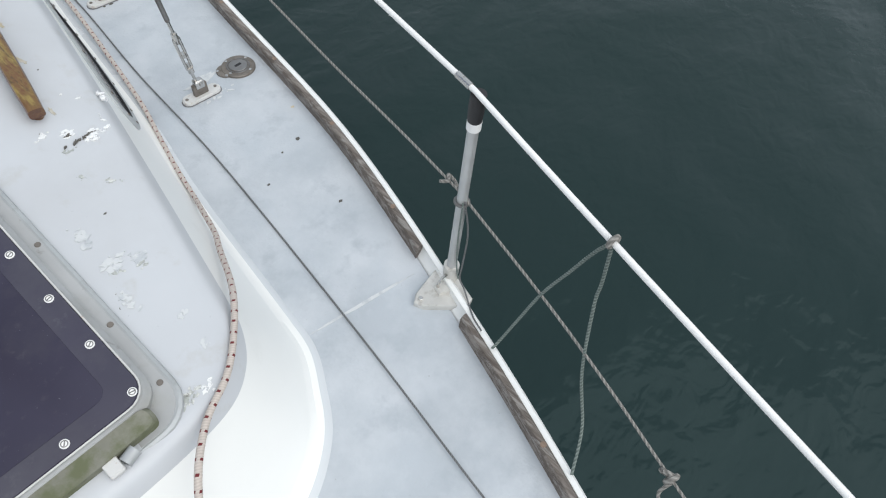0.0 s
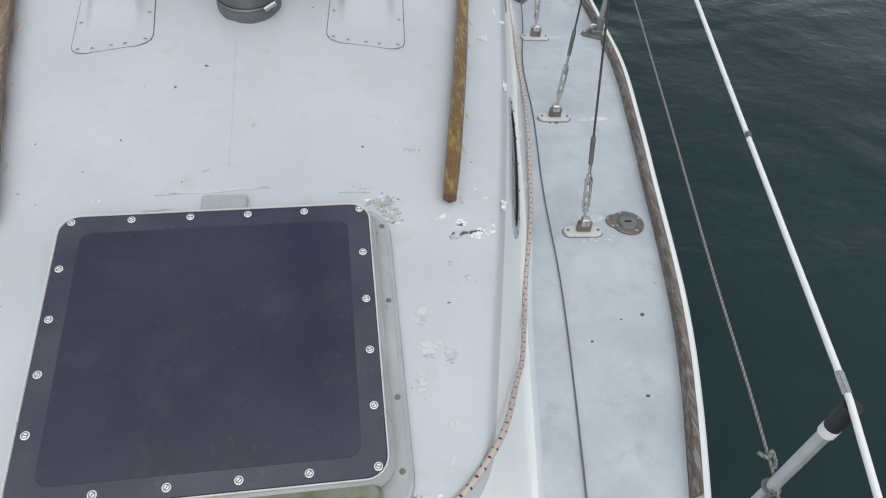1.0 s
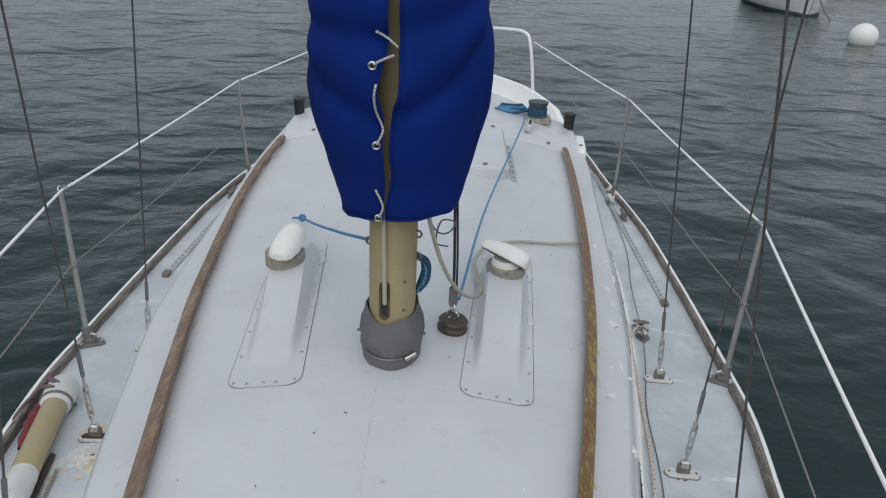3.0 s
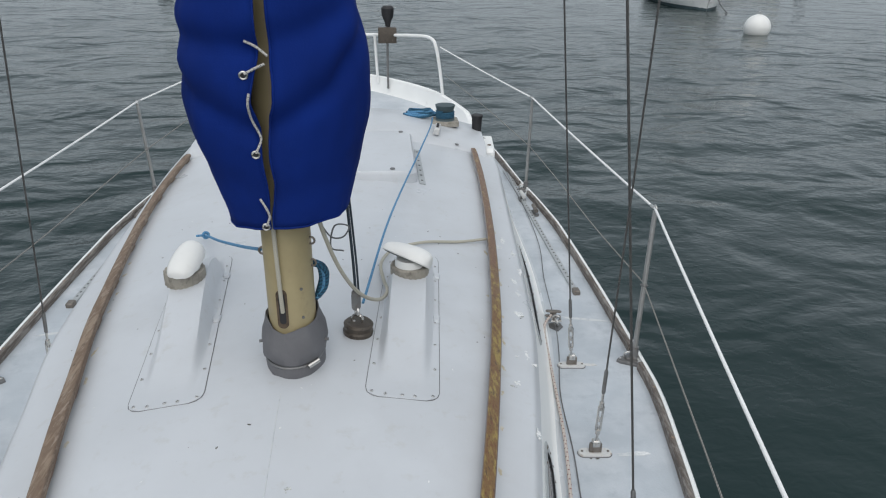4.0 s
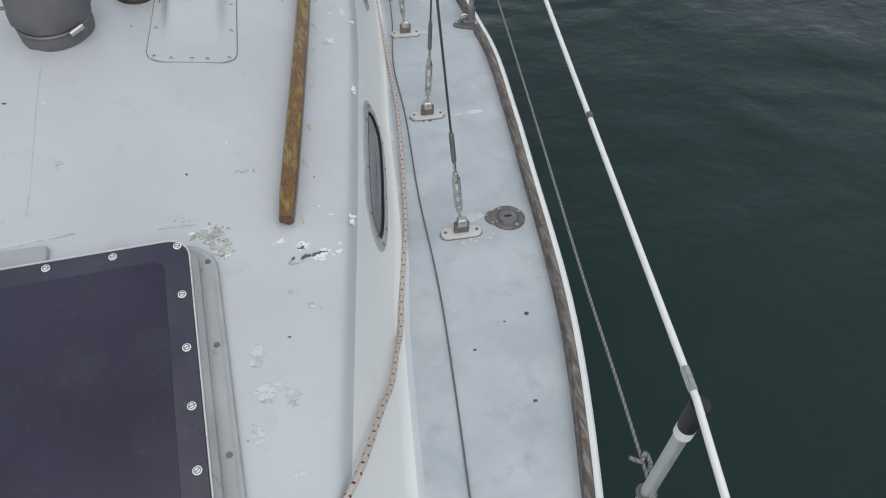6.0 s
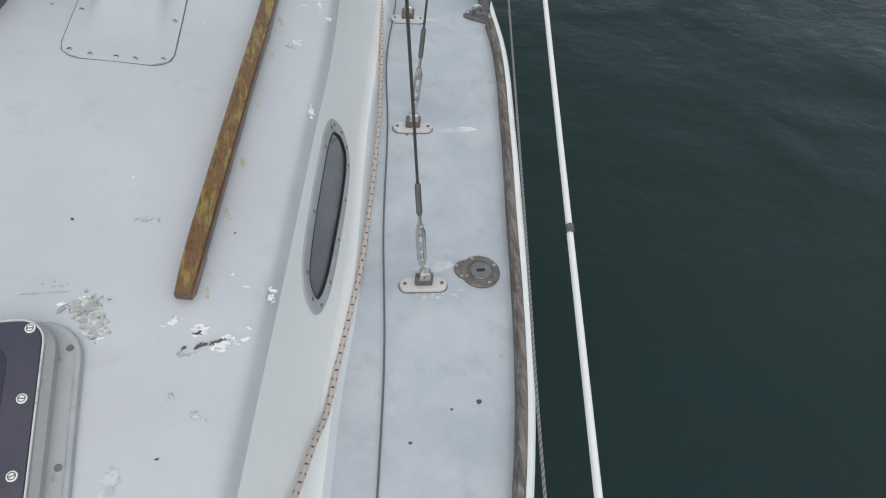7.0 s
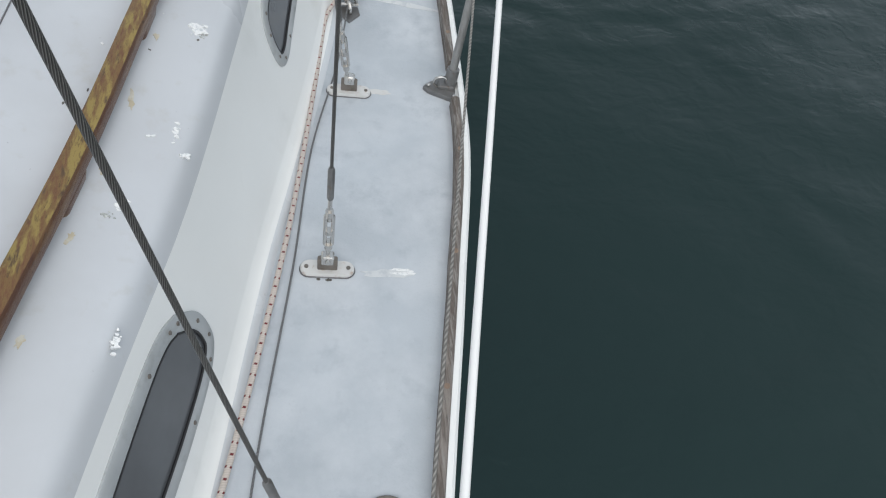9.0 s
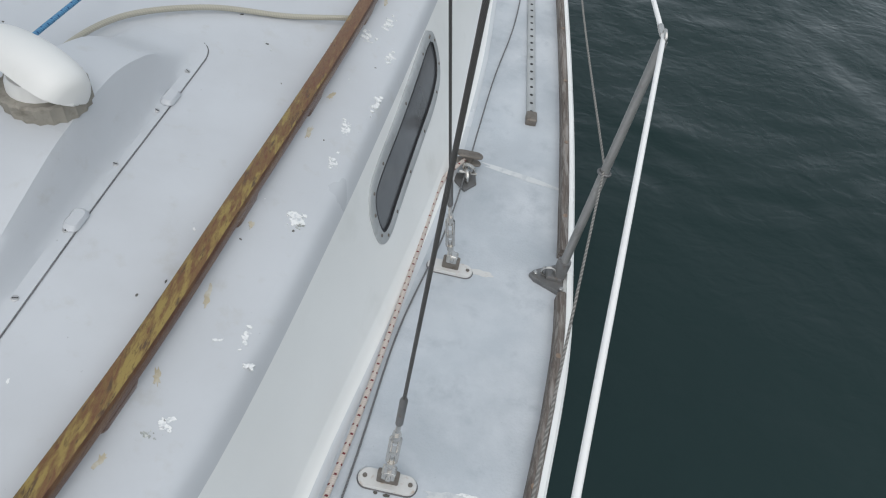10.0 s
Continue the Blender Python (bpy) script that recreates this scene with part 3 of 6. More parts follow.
def swell(x, y):
    far = 1 / (1 + (math.hypot(x, y) / 45) ** 2)
    far *= 0.3 + 1.2 * min(1.0, math.hypot(x - 2.4, y + 3.6) / 12)
    u, v = x * 0.95 + y * 0.31, y * 0.95 - x * 0.31
    return far * (0.050 * noise.noise((u * 0.4, v * 0.8, 0.3)) + 0.030 * noise.noise((u * 1.1, v * 2.0, 5.3)) + 0.008 * noise.noise((u * 2.0, v * 3.0, 9.1)))


bm = bmesh.new()
shell([[(x + 1.0, y + 3.0, WATER_Z + swell(x, y)) for y in axis] for x in axis], bm)
tagged(part("water", bm, WATER), "dark green rippled harbour water", "water", kind="structure")


# ---- toe rails, stanchions, shrouds and deck fittings ----
def toe_rail(sign, y0, y1, label):
    t = thing("toe_rail", (sign * (hull_half(y0) - 0.04), y0, deck_z(y0)), label, "toe rail", "toe rails")
    n = max(6, int((y1 - y0) / 0.08))
    rows = []
    for i in range(n + 1):
        y = y0 + (y1 - y0) * i / n
        h, z = hull_half(y), deck_z(y)
        a, b = h - 0.035 + 0.0015 * noise.noise((0, y * 9, 1)), h - 0.0145
        top = 0.036 + 0.003 * noise.noise((3, y * 5, 2))
        rows.append([(sign * x, y, z + q) for x, q in ((a, -0.002), (a, top - 0.006), (a + 0.005, top), (b - 0.005, top), (b, top - 0.006), (b, -0.002))])
    bm = shell(rows)
    bm.verts.ensure_lookup_table()
    bm.faces.new([bm.verts[k] for k in range(6)])
    bm.faces.new([bm.verts[n * 6 + k] for k in range(6)])
    part("batten", bm, GREYTEAK, t)
    for i in range(int((y1 - y0) / 0.3)):
        y = y0 + 0.12 + 0.3 * i
        part("plug", disc(0.006, 0, 0.0015, pose(sign * (hull_half(y) - 0.0247), y, deck_z(y) + 0.036), seg=10), PALETEAK, t)
    return t


for sign in (1, -1):
    for y0, y1 in ((-1.7, -0.70), (-0.52, 1.285), (1.42, 3.30), (3.48, 4.7)):
        toe_rail(sign, y0, y1, "grey weathered teak toe rail, split and worn, on the deck edge")


def stanchion(base, top, sign, tape, label):
    base, top = Vector(base), Vector(top)
    t = thing("stanchion", base, label, "stanchion", "lifeline stanchions")
    big = 1.35 if tape else 1.1
    inward = Vector((-sign, -0.1, 0)).normalized()
    m = Matrix.Translation(base + (Vector((-0.020 * sign, -0.014, 0)) if tape else Vector())) @ pose(0, 0, 0, 0, 0, (0 if sign > 0 else 180) - (18 * sign if tape else 0))
    foot = part("base_plate", slab([(0.022 * big, 0.034 * big), (0.006 * big, 0.042 * big), (-0.052 * big, 0.012 * big), (-0.062 * big, 0.0), (-0.052 * big, -0.014 * big), (0.006 * big, -0.045 * big), (0.022 * big, -0.036 * big)], 0.0, 0.012 * big, m, 0.003), DULL if not tape else CAST, t)
    for x, y in ((-0.05, 0), (0.006, 0.032), (0.006, -0.034)):
        part("bolt", disc(0.0055, 0.012, 0.016, m @ pose(x * big, y * big, 0.004), 0.001, seg=8), STEEL, foot)
    part("web", slab([(0.01, 0.018), (-0.03, 0.012), (-0.03, -0.012), (0.01, -0.018)], 0.012, 0.024, m, 0.004), DULL if not tape else CAST, t)
    up = (top - base).normalized()
    part("socket", tube([base + up * 0.008, base + up * 0.065], 0.0165, 14), DULL if not tape else CAST, t)
    part("eye", ring_bar(base + inward * 0.026 + Vector((0, 0, 0.03)), Vector((0, 1, 0)), 0.017, 0.0035, 16), STEEL, t)
    part("tube", tube([base + up * 0.05, base.lerp(top, 0.5), top], [0.0102, 0.0099, 0.0096] if tape else [0.0104, 0.0098, 0.0092], 14), TUBE if tape else STANCHION, t)
    mid = base.lerp(top, 0.52)
    part("line_guide", ring_bar(mid, up, 0.0125, 0.0035, 14), DULL, t)
    if tape:
        part("tape", tube([top - up * 0.055, top - up * 0.02, top + up * 0.006], [0.0118, 0.0132, 0.0128], 14), TAPE, t, "black tape wound round the top")
        part("tape_collar", tube([top - up * 0.068, top - up * 0.05], 0.0123, 14), COATED, t, "white tape collar")
    else:
        part("top_eye", ring_bar(top + up * 0.008, Vector((1, 0, 0.2)), 0.012, 0.0035, 14), STEEL, t)
    return t


ST = [((0.866, -0.611, deck_z(-0.6)), (0.851, -0.621, 0.188), 1, True), ((1.243, 1.347, deck_z(1.347)), (1.279, 1.436, 0.166), 1, False), ((1.20, 3.39, deck_z(3.39)), (1.205, 3.39, 0.16), 1, False),
      ((-1.235, 1.347, deck_z(1.347)), (-1.29, 1.45, 0.14), -1, False), ((-1.20, 3.39, deck_z(3.39)), (-1.225, 3.39, 0.14), -1, False), ((-0.852, -0.606, deck_z(-0.6)), (-0.85, -0.612, 0.195), -1, True)]
for b_, t_, s_, tape_ in ST:
    stanchion(b_, t_, s_, tape_, "bright alloy stanchion with black tape round its top" if tape_ else "dull steel stanchion on a three-cornered deck base")


def lifeline(name, pts, r, material, label, group):
    t = thing(name, pts[0], label, "lifeline", group)
    part("wire", tube(pts, r, 8), material, t)
    return t


for sign in (1, -1):
    tops = [Vector((sign * 0.603, -1.55, 0.184)), Vector((sign * 0.847, -0.615, 0.199)), Vector((sign * 1.278, 1.437, 0.172 if sign > 0 else 0.15)), Vector((sign * (1.205 if sign > 0 else 1.225), 3.39, 0.172 if sign > 0 else 0.152)), Vector((sign * 0.735, 4.86, 0.27))]
    for a, b in zip(tops, tops[1:]):
        sag = [a.lerp(b, k / 8) - Vector((0, 0, 0.005 * 4 * (k / 8) * (1 - k / 8))) for k in range(9)]
        t = thing("upper_lifeline", a, "taut lifeline wire in white vinyl, along the boat's edge", "lifeline", "upper lifelines")
        part("vinyl_cover", tube(sag, 0.0047, 10), COATED, t)
        part("ferrule", tube([a.lerp(b, 0.004), a.lerp(b, 0.02)], 0.0062, 10), STEEL, t)
        if sign > 0 and a.y < 0 < b.y:
            c, d = a.lerp(b, 0.263), a.lerp(b, 0.269)
            part("bare_joint", tube([c - Vector((0, 0, 0.0015)), d - Vector((0, 0, 0.0015))], 0.0058, 10), DULL, t, "short bare joint in the cover")
    lows = [[(0.59, -1.6, -0.19), (0.721, -1.168, -0.137), (0.76, -1.019, -0.105), (0.807, -0.841, -0.081), (0.866, -0.612, -0.066)], [(0.866, -0.60, -0.06), (0.895, -0.443, -0.060), (0.942, -0.20, -0.072), (0.999, 0.078, -0.083), (1.06, 0.39, -0.088), (1.165, 0.92, -0.105), (1.258, 1.39, -0.122)], [(1.262, 1.395, -0.125), (1.238, 2.03, -0.135), (1.23, 2.7, -0.14), (1.205, 3.39, -0.14)], [(1.205, 3.39, -0.14), (1.0, 4.2, -0.05), (0.78, 4.88, 0.04)]]
    for run in lows:
        pts = smooth_line([(sign * x, y, z) for x, y, z in run], 5)
        t = thing("lower_lifeline", pts[0], "thin slack grey braided lower lifeline between the stanchions", "lifeline", "lower lifelines")
        part("cord", tube(pts, 0.0026, 7), ROPE_GREY, t)


def shroud(x, y, lean, sign, height, stained):
    """A chain plate, toggle, open turnbuckle and wire, leaning by lean for each metre of height."""
    x *= sign
    base = Vector((x, y, deck_z(y)))
    t = thing("shroud", base, "wire shroud with open turnbuckle on a " + ("rust-stained" if stained else "white") + " deck plate", "shroud", "mast shrouds")
    m = deck_frame(x, y, -4 * sign)
    plate = part("deck_plate", slab(outline("", 0.108, 0.036, 0.0178, 6), 0.0, 0.011, m, 0.003), PLATE, t)
    bead = outline("", 0.110, 0.038, 0.0188, 6)
    part("sealant", tube([m @ Vector((a, b, 0.0012)) for a, b in [*bead, bead[0]]], 0.0016, 5), SEALANT, t, "dark line of old sealant")
    for q in (-0.042, 0.042):
        part("screw", disc(0.0045, 0.011, 0.0125, m @ pose(q, 0, 0), seg=8), BRONZE, plate)
    if stained:
        part("rust_pad", slab(outline("", 0.088, 0.026, 0.0125, 6), 0.011, 0.0125, m, 0.0005), MAROON, plate, "rusty maroon stain on the plate")
    d = Vector((lean[0] * sign, lean[1], 1)).normalized()
    start = base + Vector((0, 0, 0.012))
    part("chain_plate", slab(outline("", 0.040, 0.014, 0.003, 2), 0.011, 0.042, m, 0.002), BRONZE, t, "tarnished bronze chain plate")
    lug = part("toggle", slab(outline("", 0.026, 0.022, 0.004, 2), 0.034, 0.056, m, 0.004), STEEL, t)
    part("clevis_pin", tube([start + Vector((0, -0.016, 0.036)), start + Vector((0, 0.016, 0.036))], 0.0048, 10), STEEL, lug)
    part("lower_stud", tube([start + d * 0.04, start + d * 0.10], 0.0042, 8), STEEL, t)
    across = d.cross(Vector((0, 1, 0))).normalized()
    bm = bmesh.new()
    for s in (-1, 1):
        tube([start + d * 0.075, start + d * 0.085 + across * s * 0.007, start + d * 0.175 + across * s * 0.007, start + d * 0.185], [0.005, 0.0038, 0.0038, 0.005], 8, bm)
    tube([start + d * 0.07, start + d * 0.086], 0.0078, 10, bm)
    tube([start + d * 0.174, start + d * 0.192], 0.0078, 10, bm)
    tube([start + d * 0.12, start + d * 0.132], 0.0072, 10, bm)
    part("turnbuckle", bm, STEEL, t)
    part("upper_stud", tube([start + d * 0.16, start + d * 0.235], 0.0042, 8), STEEL, t)
    part("swage", tube([start + d * 0.225, start + d * 0.23, start + d * 0.305, start + d * 0.312], [0.0045, 0.0062, 0.0062, 0.004], 12), DULL, t)
    part("wire", tube([start + d * 0.30, start + d * (height * 0.5), start + d * height], 0.0029, 10), WIRE, t)


for sign in (1, -1):
    shroud(0.864, 0.250, (-0.119, 0.072) if sign > 0 else (-0.14, 0.051), sign, 5.9, sign < 0)
    shroud(0.918, 0.779, (0.004, -0.004), sign, 6.0, sign < 0)
    shroud(0.984, 1.325, (-0.136, -0.098), sign, 6.1, False)

# deck filler beside the aft shroud
t = thing("deck_filler", (1.003, 0.276, deck_z(0.276)), "round bronze deck filler cap on a stained plate", "deck filler")
m = deck_frame(1.003, 0.276)
part("side_tab", disc(0.027, 0.0, 0.005, deck_frame(0.970, 0.286), 0.001, seg=20), BRONZE, t)
part("flange", disc(0.046, 0.0, 0.007, m, 0.002, seg=32), BRONZE, t)
cap = part("cap", disc(0.026, 0.006, 0.010, m, 0.0015, seg=28), DULL, t)
part("cap_ring", ring_bar(m @ Vector((0, 0, 0.0075)), m.to_3x3() @ Vector((0, 0, 1)), 0.030, 0.0018, 28), DULL, t)
part("key_slot", slab(outline("", 0.020, 0.008, 0.002, 2), 0.0100, 0.0106, m), BLACK, cap)
for a in (20, 110, 200, 290):
    part("screw", disc(0.0042, 0.007, 0.0088, m @ pose(0.038 * math.cos(radians(a)), 0.038 * math.sin(radians(a)), 0), seg=8), STEEL, t)
for x, y in ((0.950, 0.297), (0.957, 0.266)):
    part("screw", disc(0.0042, 0.005, 0.0068, deck_frame(x, y), seg=8), STEEL, t)


def genoa_track(sign):
    ys = [1.96 + 1.75 * i / 20 for i in range(21)]
    t = thing("genoa_track", (sign * 1.17, 1.95, deck_z(1.95)), "grey drilled metal sail track along the side deck", "sail track", "sail tracks")
    rows = []
    for y in ys:
        x, z = 1.17 - 0.018 * (y - 1.95), deck_z(y)
        rows.append([(sign * (x + a), y, z + b) for a, b in ((-0.013, -0.001), (-0.013, 0.010), (-0.009, 0.013), (0.009, 0.013), (0.013, 0.010), (0.013, -0.001))])
    part("bar", shell(rows), ALLOY, t)
    for i in range(42):
        y = 1.985 + 0.041 * i
        m = deck_frame(sign * (1.17 - 0.018 * (y - 1.95)), y, 0, 0.013)
        # black disc in place of the shade in a drilled hole
        part("hole", disc(0.0052, -0.0002, 0.0005, m, seg=10), BLACK, t)
    part("end_stop", slab(outline("", 0.032, 0.045, 0.004, 2), 0.0, 0.022, deck_frame(sign * 1.17, 1.955), 0.004), BRONZE, t, "rust-brown end stop")
    return t


genoa_track(1)
genoa_track(-1)

# turning block on the side deck
t = thing("turning_block", (0.997, 1.655, deck_z(1.655)), "dull metal turning block and shackle on a deck eye", "deck block")
m = deck_frame(0.997, 1.645)
part("eye_plate", slab([(0.0, -0.045), (0.03, -0.01), (0.026, 0.022), (-0.026, 0.022), (-0.03, -0.01)], 0, 0.006, m, 0.002), DULL, t)
part("eye", ring_bar(m @ Vector((0, 0, 0.02)), (1, 0.2, 0.1), 0.018, 0.005), STEEL, t)
part("shackle", ring_bar(m @ Vector((0.004, 0.012, 0.034)), (0.4, 1, 0.3), 0.017, 0.0048), STEEL, t)
bm = bmesh.new()
for dz in (0.022, 0.044):
    slab(outline("", 0.074, 0.034, 0.0168, 6), dz, dz + 0.006, m @ pose(-0.004, 0.047, 0, -12, 8, 8), 0.002, bm)
part("cheek", bm, BRONZE, t)
part("sheave", disc(0.014, 0.027, 0.045, m @ pose(-0.004, 0.047, 0, -12, 8, 8), seg=18), BRONZE, t)
part("shackle_pin", tube([m @ Vector((-0.02, 0.012, 0.02)), m @ Vector((0.026, 0.006, 0.024))], 0.0042, 8), STEEL, t)

# marks left on the deck; three thin strips paint the sheen along deck seams
deck = bpy.data.objects["side_deck"]
for k, (x, y, w, h, a, mm) in enumerate(((1.04, 0.768, 0.11, 0.018, -3, SCRAPE), (1.07, 0.772, 0.055, 0.016, -3, CHIP), (0.90, 0.30, 0.10, 0.03, 5, SCRAPE), (1.15, 1.70, 0.23, 0.020, -14, SCRAPE), (0.70, -0.52, 0.22, 0.007, -11, SCRAPE), (-1.0, 0.62, 0.16, 0.05, 60, SCRAPE), (-0.90, 1.34, 0.12, 0.03, 0, SCRAPE), (-1.1, 1.72, 0.22, 0.02, 14, SCRAPE), (1.06, 1.33, 0.06, 0.02, -8, PLATE), (0.92, 0.755, 0.012, 0.006, 0, DIRT), (0.90, 0.757, 0.008, 0.006, 0, DIRT), (0.93, -0.05, 0.012, 0.01, 0, DIRT), (0.86, -0.28, 0.010, 0.007, 0, DIRT), (0.872, -0.06, 0.006, 0.005, 0, DIRT), (1.0, 0.05, 0.010, 0.008, 0, OCHRE), (0.78, -0.12, 0.008, 0.006, 0, DIRT))):
    part("paint_mark", blot(x, y, w, h, a, k + 50, deck_frame, 0.22, 0.0008), mm, deck)

for k, (x, y, w, h, a) in enumerate(((-0.90, 0.80, 0.19, 0.10, 10), (-0.895, 0.675, 0.12, 0.07, -15), (-0.975, 0.62, 0.04, 0.16, 24), (-0.915, 0.535, 0.11, 0.016, 14))):
    part("worn_patch", blot(x, y, w, h, a, k + 620, deck_frame, 0.5, 0.0007), PRIMER, deck, "bare cream primer where the paint has gone")
for k, (x, y, w, h, n, size, mm) in enumerate(((-0.905, 0.80, 0.17, 0.10, 46, 0.024, OCHRE), (-0.86, 0.68, 0.10, 0.12, 30, 0.020, OCHRE), (-0.93, 0.70, 0.06, 0.14, 20, 0.018, SCRAPE), (-0.96, 0.62, 0.08, 0.08, 16, 0.016, OCHRE), (-0.885, 0.705, 0.05, 0.014, 14, 0.009, DIRT), (0.885, 0.225, 0.10, 0.03, 16, 0.010, SCRAPE))):
    part("flaked_paint", flakes(x, y, w, h, 0, k + 400, n, size, deck_frame, 0.0008), mm, deck)

# ---- windows in the cabin side ----
def portlight(name, outer, inset):
    """A metal-framed window that follows the slope of the cabin side; outer: its outline as (y, z)."""
    cy, cz = sum(p[0] for p in outer) / len(outer), sum(p[1] for p in outer) / len(outer)
    ring = smooth_line([(*p, 0) for p in [*outer, outer[0]]], 5)[:-1]

    def at(y, z, out):
        under = (roof_z(roof_half(y), y) - 0.04 - z) / 0.3  # the wall falls in under the rolled rim
        return Vector((side_x(y, z) - 0.0062 * min(1, max(0, 1 - under)) + out + 0.002, y, z + out * 0.25))

    n = len(ring)
    normals = []
    for k in range(n):
        d = (ring[(k + 1) % n] - ring[k - 1]).normalized()
        v = Vector((-d.y, d.x))
        normals.append(v if v.x * (cy - ring[k].x) + v.y * (cz - ring[k].y) > 0 else -v)

    def inner(k, d):
        k %= n
        return ring[k].x + normals[k].x * d, ring[k].y + normals[k].y * d
    t = thing(name, at(cy, cz, 0), "narrow dark window in a screwed grey metal frame", "window", kind="structure")
    bm = bmesh.new()
    rows = []
    for out, d in ((-0.006, 0.0), (0.003, 0.0), (0.005, 0.003), (0.005, inset - 0.003), (0.003, inset), (-0.006, inset)):
        row = [at(*inner(k, d), out) for k in range(n)]
        rows.append(row + [row[0]])
    shell(rows, bm)
    bmesh.ops.remove_doubles(bm, verts=bm.verts, dist=1e-5)
    fr = part("window_frame", bm, ALLOY, t)
    bm = bmesh.new()
    vs = [bm.verts.new(at(*inner(k, inset - 0.001), 0.0008)) for k in range(n)]
    mid = [bm.verts.new(at(cy + (inner(k, inset)[0] - cy) * 0.8, cz + (inner(k, inset)[1] - cz) * 0.1, 0.0008)) for k in range(n)]
    for k in range(n):
        q = (vs[k], vs[(k + 1) % n], mid[(k + 1) % n], mid[k])
        bm.faces.new(q)
    bm.faces.new(mid)
    part("pane", bm, GLASS, t)
    part("gasket", tube([at(*inner(k, inset + 0.001), 0.003) for k in range(n + 1)], 0.0022, 6), BLACK, t)
    for k in range(0, n, 6):
        p = inner(k, inset * 0.5)
        nrm = (Vector((1, 0, 0.28))).to_track_quat("Z", "Y").to_matrix().to_4x4()
        part("screw", disc(0.0036, 0, 0.0022, Matrix.Translation(at(*p, 0.0048)) @ nrm, seg=8), BRONZE, fr)


portlight("window_1", [(0.545, -0.155), (0.578, -0.205), (0.584, -0.252), (0.567, -0.293), (0.51, -0.312), (0.407, -0.309), (0.307, -0.299), (0.205, -0.288), (0.135, -0.271), (0.098, -0.238), (0.102, -0.178), (0.146, -0.139), (0.264, -0.122), (0.42, -0.122), (0.50, -0.132)], 0.029)
portlight("window_2", [(1.795, -0.123), (1.828, -0.150), (1.826, -0.205), (1.782, -0.252), (1.69, -0.270), (1.553, -0.273), (1.44, -0.279), (1.339, -0.289), (1.27, -0.297), (1.226, -0.283), (1.209, -0.24), (1.214, -0.186), (1.24, -0.150), (1.30, -0.136), (1.44, -0.132), (1.639, -0.125), (1.741, -0.121)], 0.026)


# ---- on the cabin roof ----
# main hatch
HM = pose(0, -0.298, 0.001, 9.2, 0, 0)
t = thing("roof_hatch", HM @ Vector((0, 0, -0.03)), "closed smoked acrylic hatch screwed to a grey frame", "hatch")
fr = part("outer_frame", slab(outline("", 0.578, 0.566, 0.055, 6), -0.070, -0.030, HM @ pose(0.010, -0.022, 0), 0.008, hole=outline("", 0.50, 0.50, 0.04, 6)), FRAME, t)
part("frame_rim", tube([HM @ Vector((x + 0.010, y - 0.022, -0.036)) for x, y in [*outline("", 0.572, 0.560, 0.053, 6), outline("", 0.572, 0.560, 0.053, 6)[0]]], 0.0068, 8), ALLOY, t, "rolled metal rim")
part("inner_frame", slab(outline("", 0.550, 0.522, 0.042, 6), -0.06, -0.004, HM @ pose(-0.001, -0.006, 0), 0.010), FRAME, t)
part("aft_lip", slab(outline("", 0.50, 0.030, 0.010, 3), -0.055, -0.006, HM @ pose(0, -0.276, 0), 0.006), MOSS, t, "mossy green aft lip")
part("acrylic_border", slab(outline("", 0.540, 0.506, 0.034, 6), -0.004, 0.0015, HM @ pose(-0.008, 0, 0), 0.002), SMOKED_EDGE, t, "smoked acrylic border over the frame")
part("acrylic_panel", slab(outline("", 0.462, 0.436, 0.02, 5), -0.004, 0.0021, HM @ pose(-0.008, -0.002, 0), 0.0004), SMOKED, t)
part("edge_bead", tube([HM @ Vector((x - 0.008, y, 0.0002)) for x, y in [*outline("", 0.543, 0.509, 0.035, 6), outline("", 0.543, 0.509, 0.035, 6)[0]]], 0.0015, 6), PLATE, t)
spots = [(-0.258 + 0.1008 * k, 0.240) for k in range(6)] + [(-0.008 + s * 0.2550, 0.240 - 0.0955 * k) for k in range(1, 6) for s in (-1, 1)] + [(-0.258 + 0.1008 * k, -0.2375) for k in range(1, 5)]
for x, y in spots:
    m = HM @ pose(x, y, 0.0016)
    sc = part("screw", disc(0.0067, 0, 0.0018, m, 0.0006, seg=14), COATED, t)
    part("screw_ring", ring_bar(m @ Vector((0, 0, 0.0018)), m.to_3x3() @ Vector((0, 0, 1)), 0.0044, 0.0008, 14), DULL, sc)
    part("slot", slab(outline("", 0.0068, 0.0016), 0.0016, 0.0021, m @ pose(0, 0, 0, 0, 0, random.uniform(-40, 60))), DULL, sc)
for x, y in ((0.281, 0.22), (0.281, 0.06), (0.281, -0.12), (0.278, -0.24)):
    part("frame_screw", disc(0.005, -0.031, -0.0285, HM @ pose(x + 0.006, y, 0), 0.001, seg=10), BRONZE, fr)
part("hinge_pad", slab(outline("", 0.082, 0.046, 0.004, 2), -0.004, 0.012, roof_frame(-0.002, -0.022, -2), 0.003), ALLOY, t, "flat grey pad at the forward edge")
m = HM @ pose(0.17, -0.283, -0.022)
part("latch", slab(outline("", 0.022, 0.060, 0.003, 2), 0.0, 0.012, m, 0.003), PLATE, t)
part("latch_pin", tube([m @ Vector((0.014, -0.022, 0.006)), m @ Vector((0.034, -0.016, 0.006))], 0.010, 12), ALLOY, t)

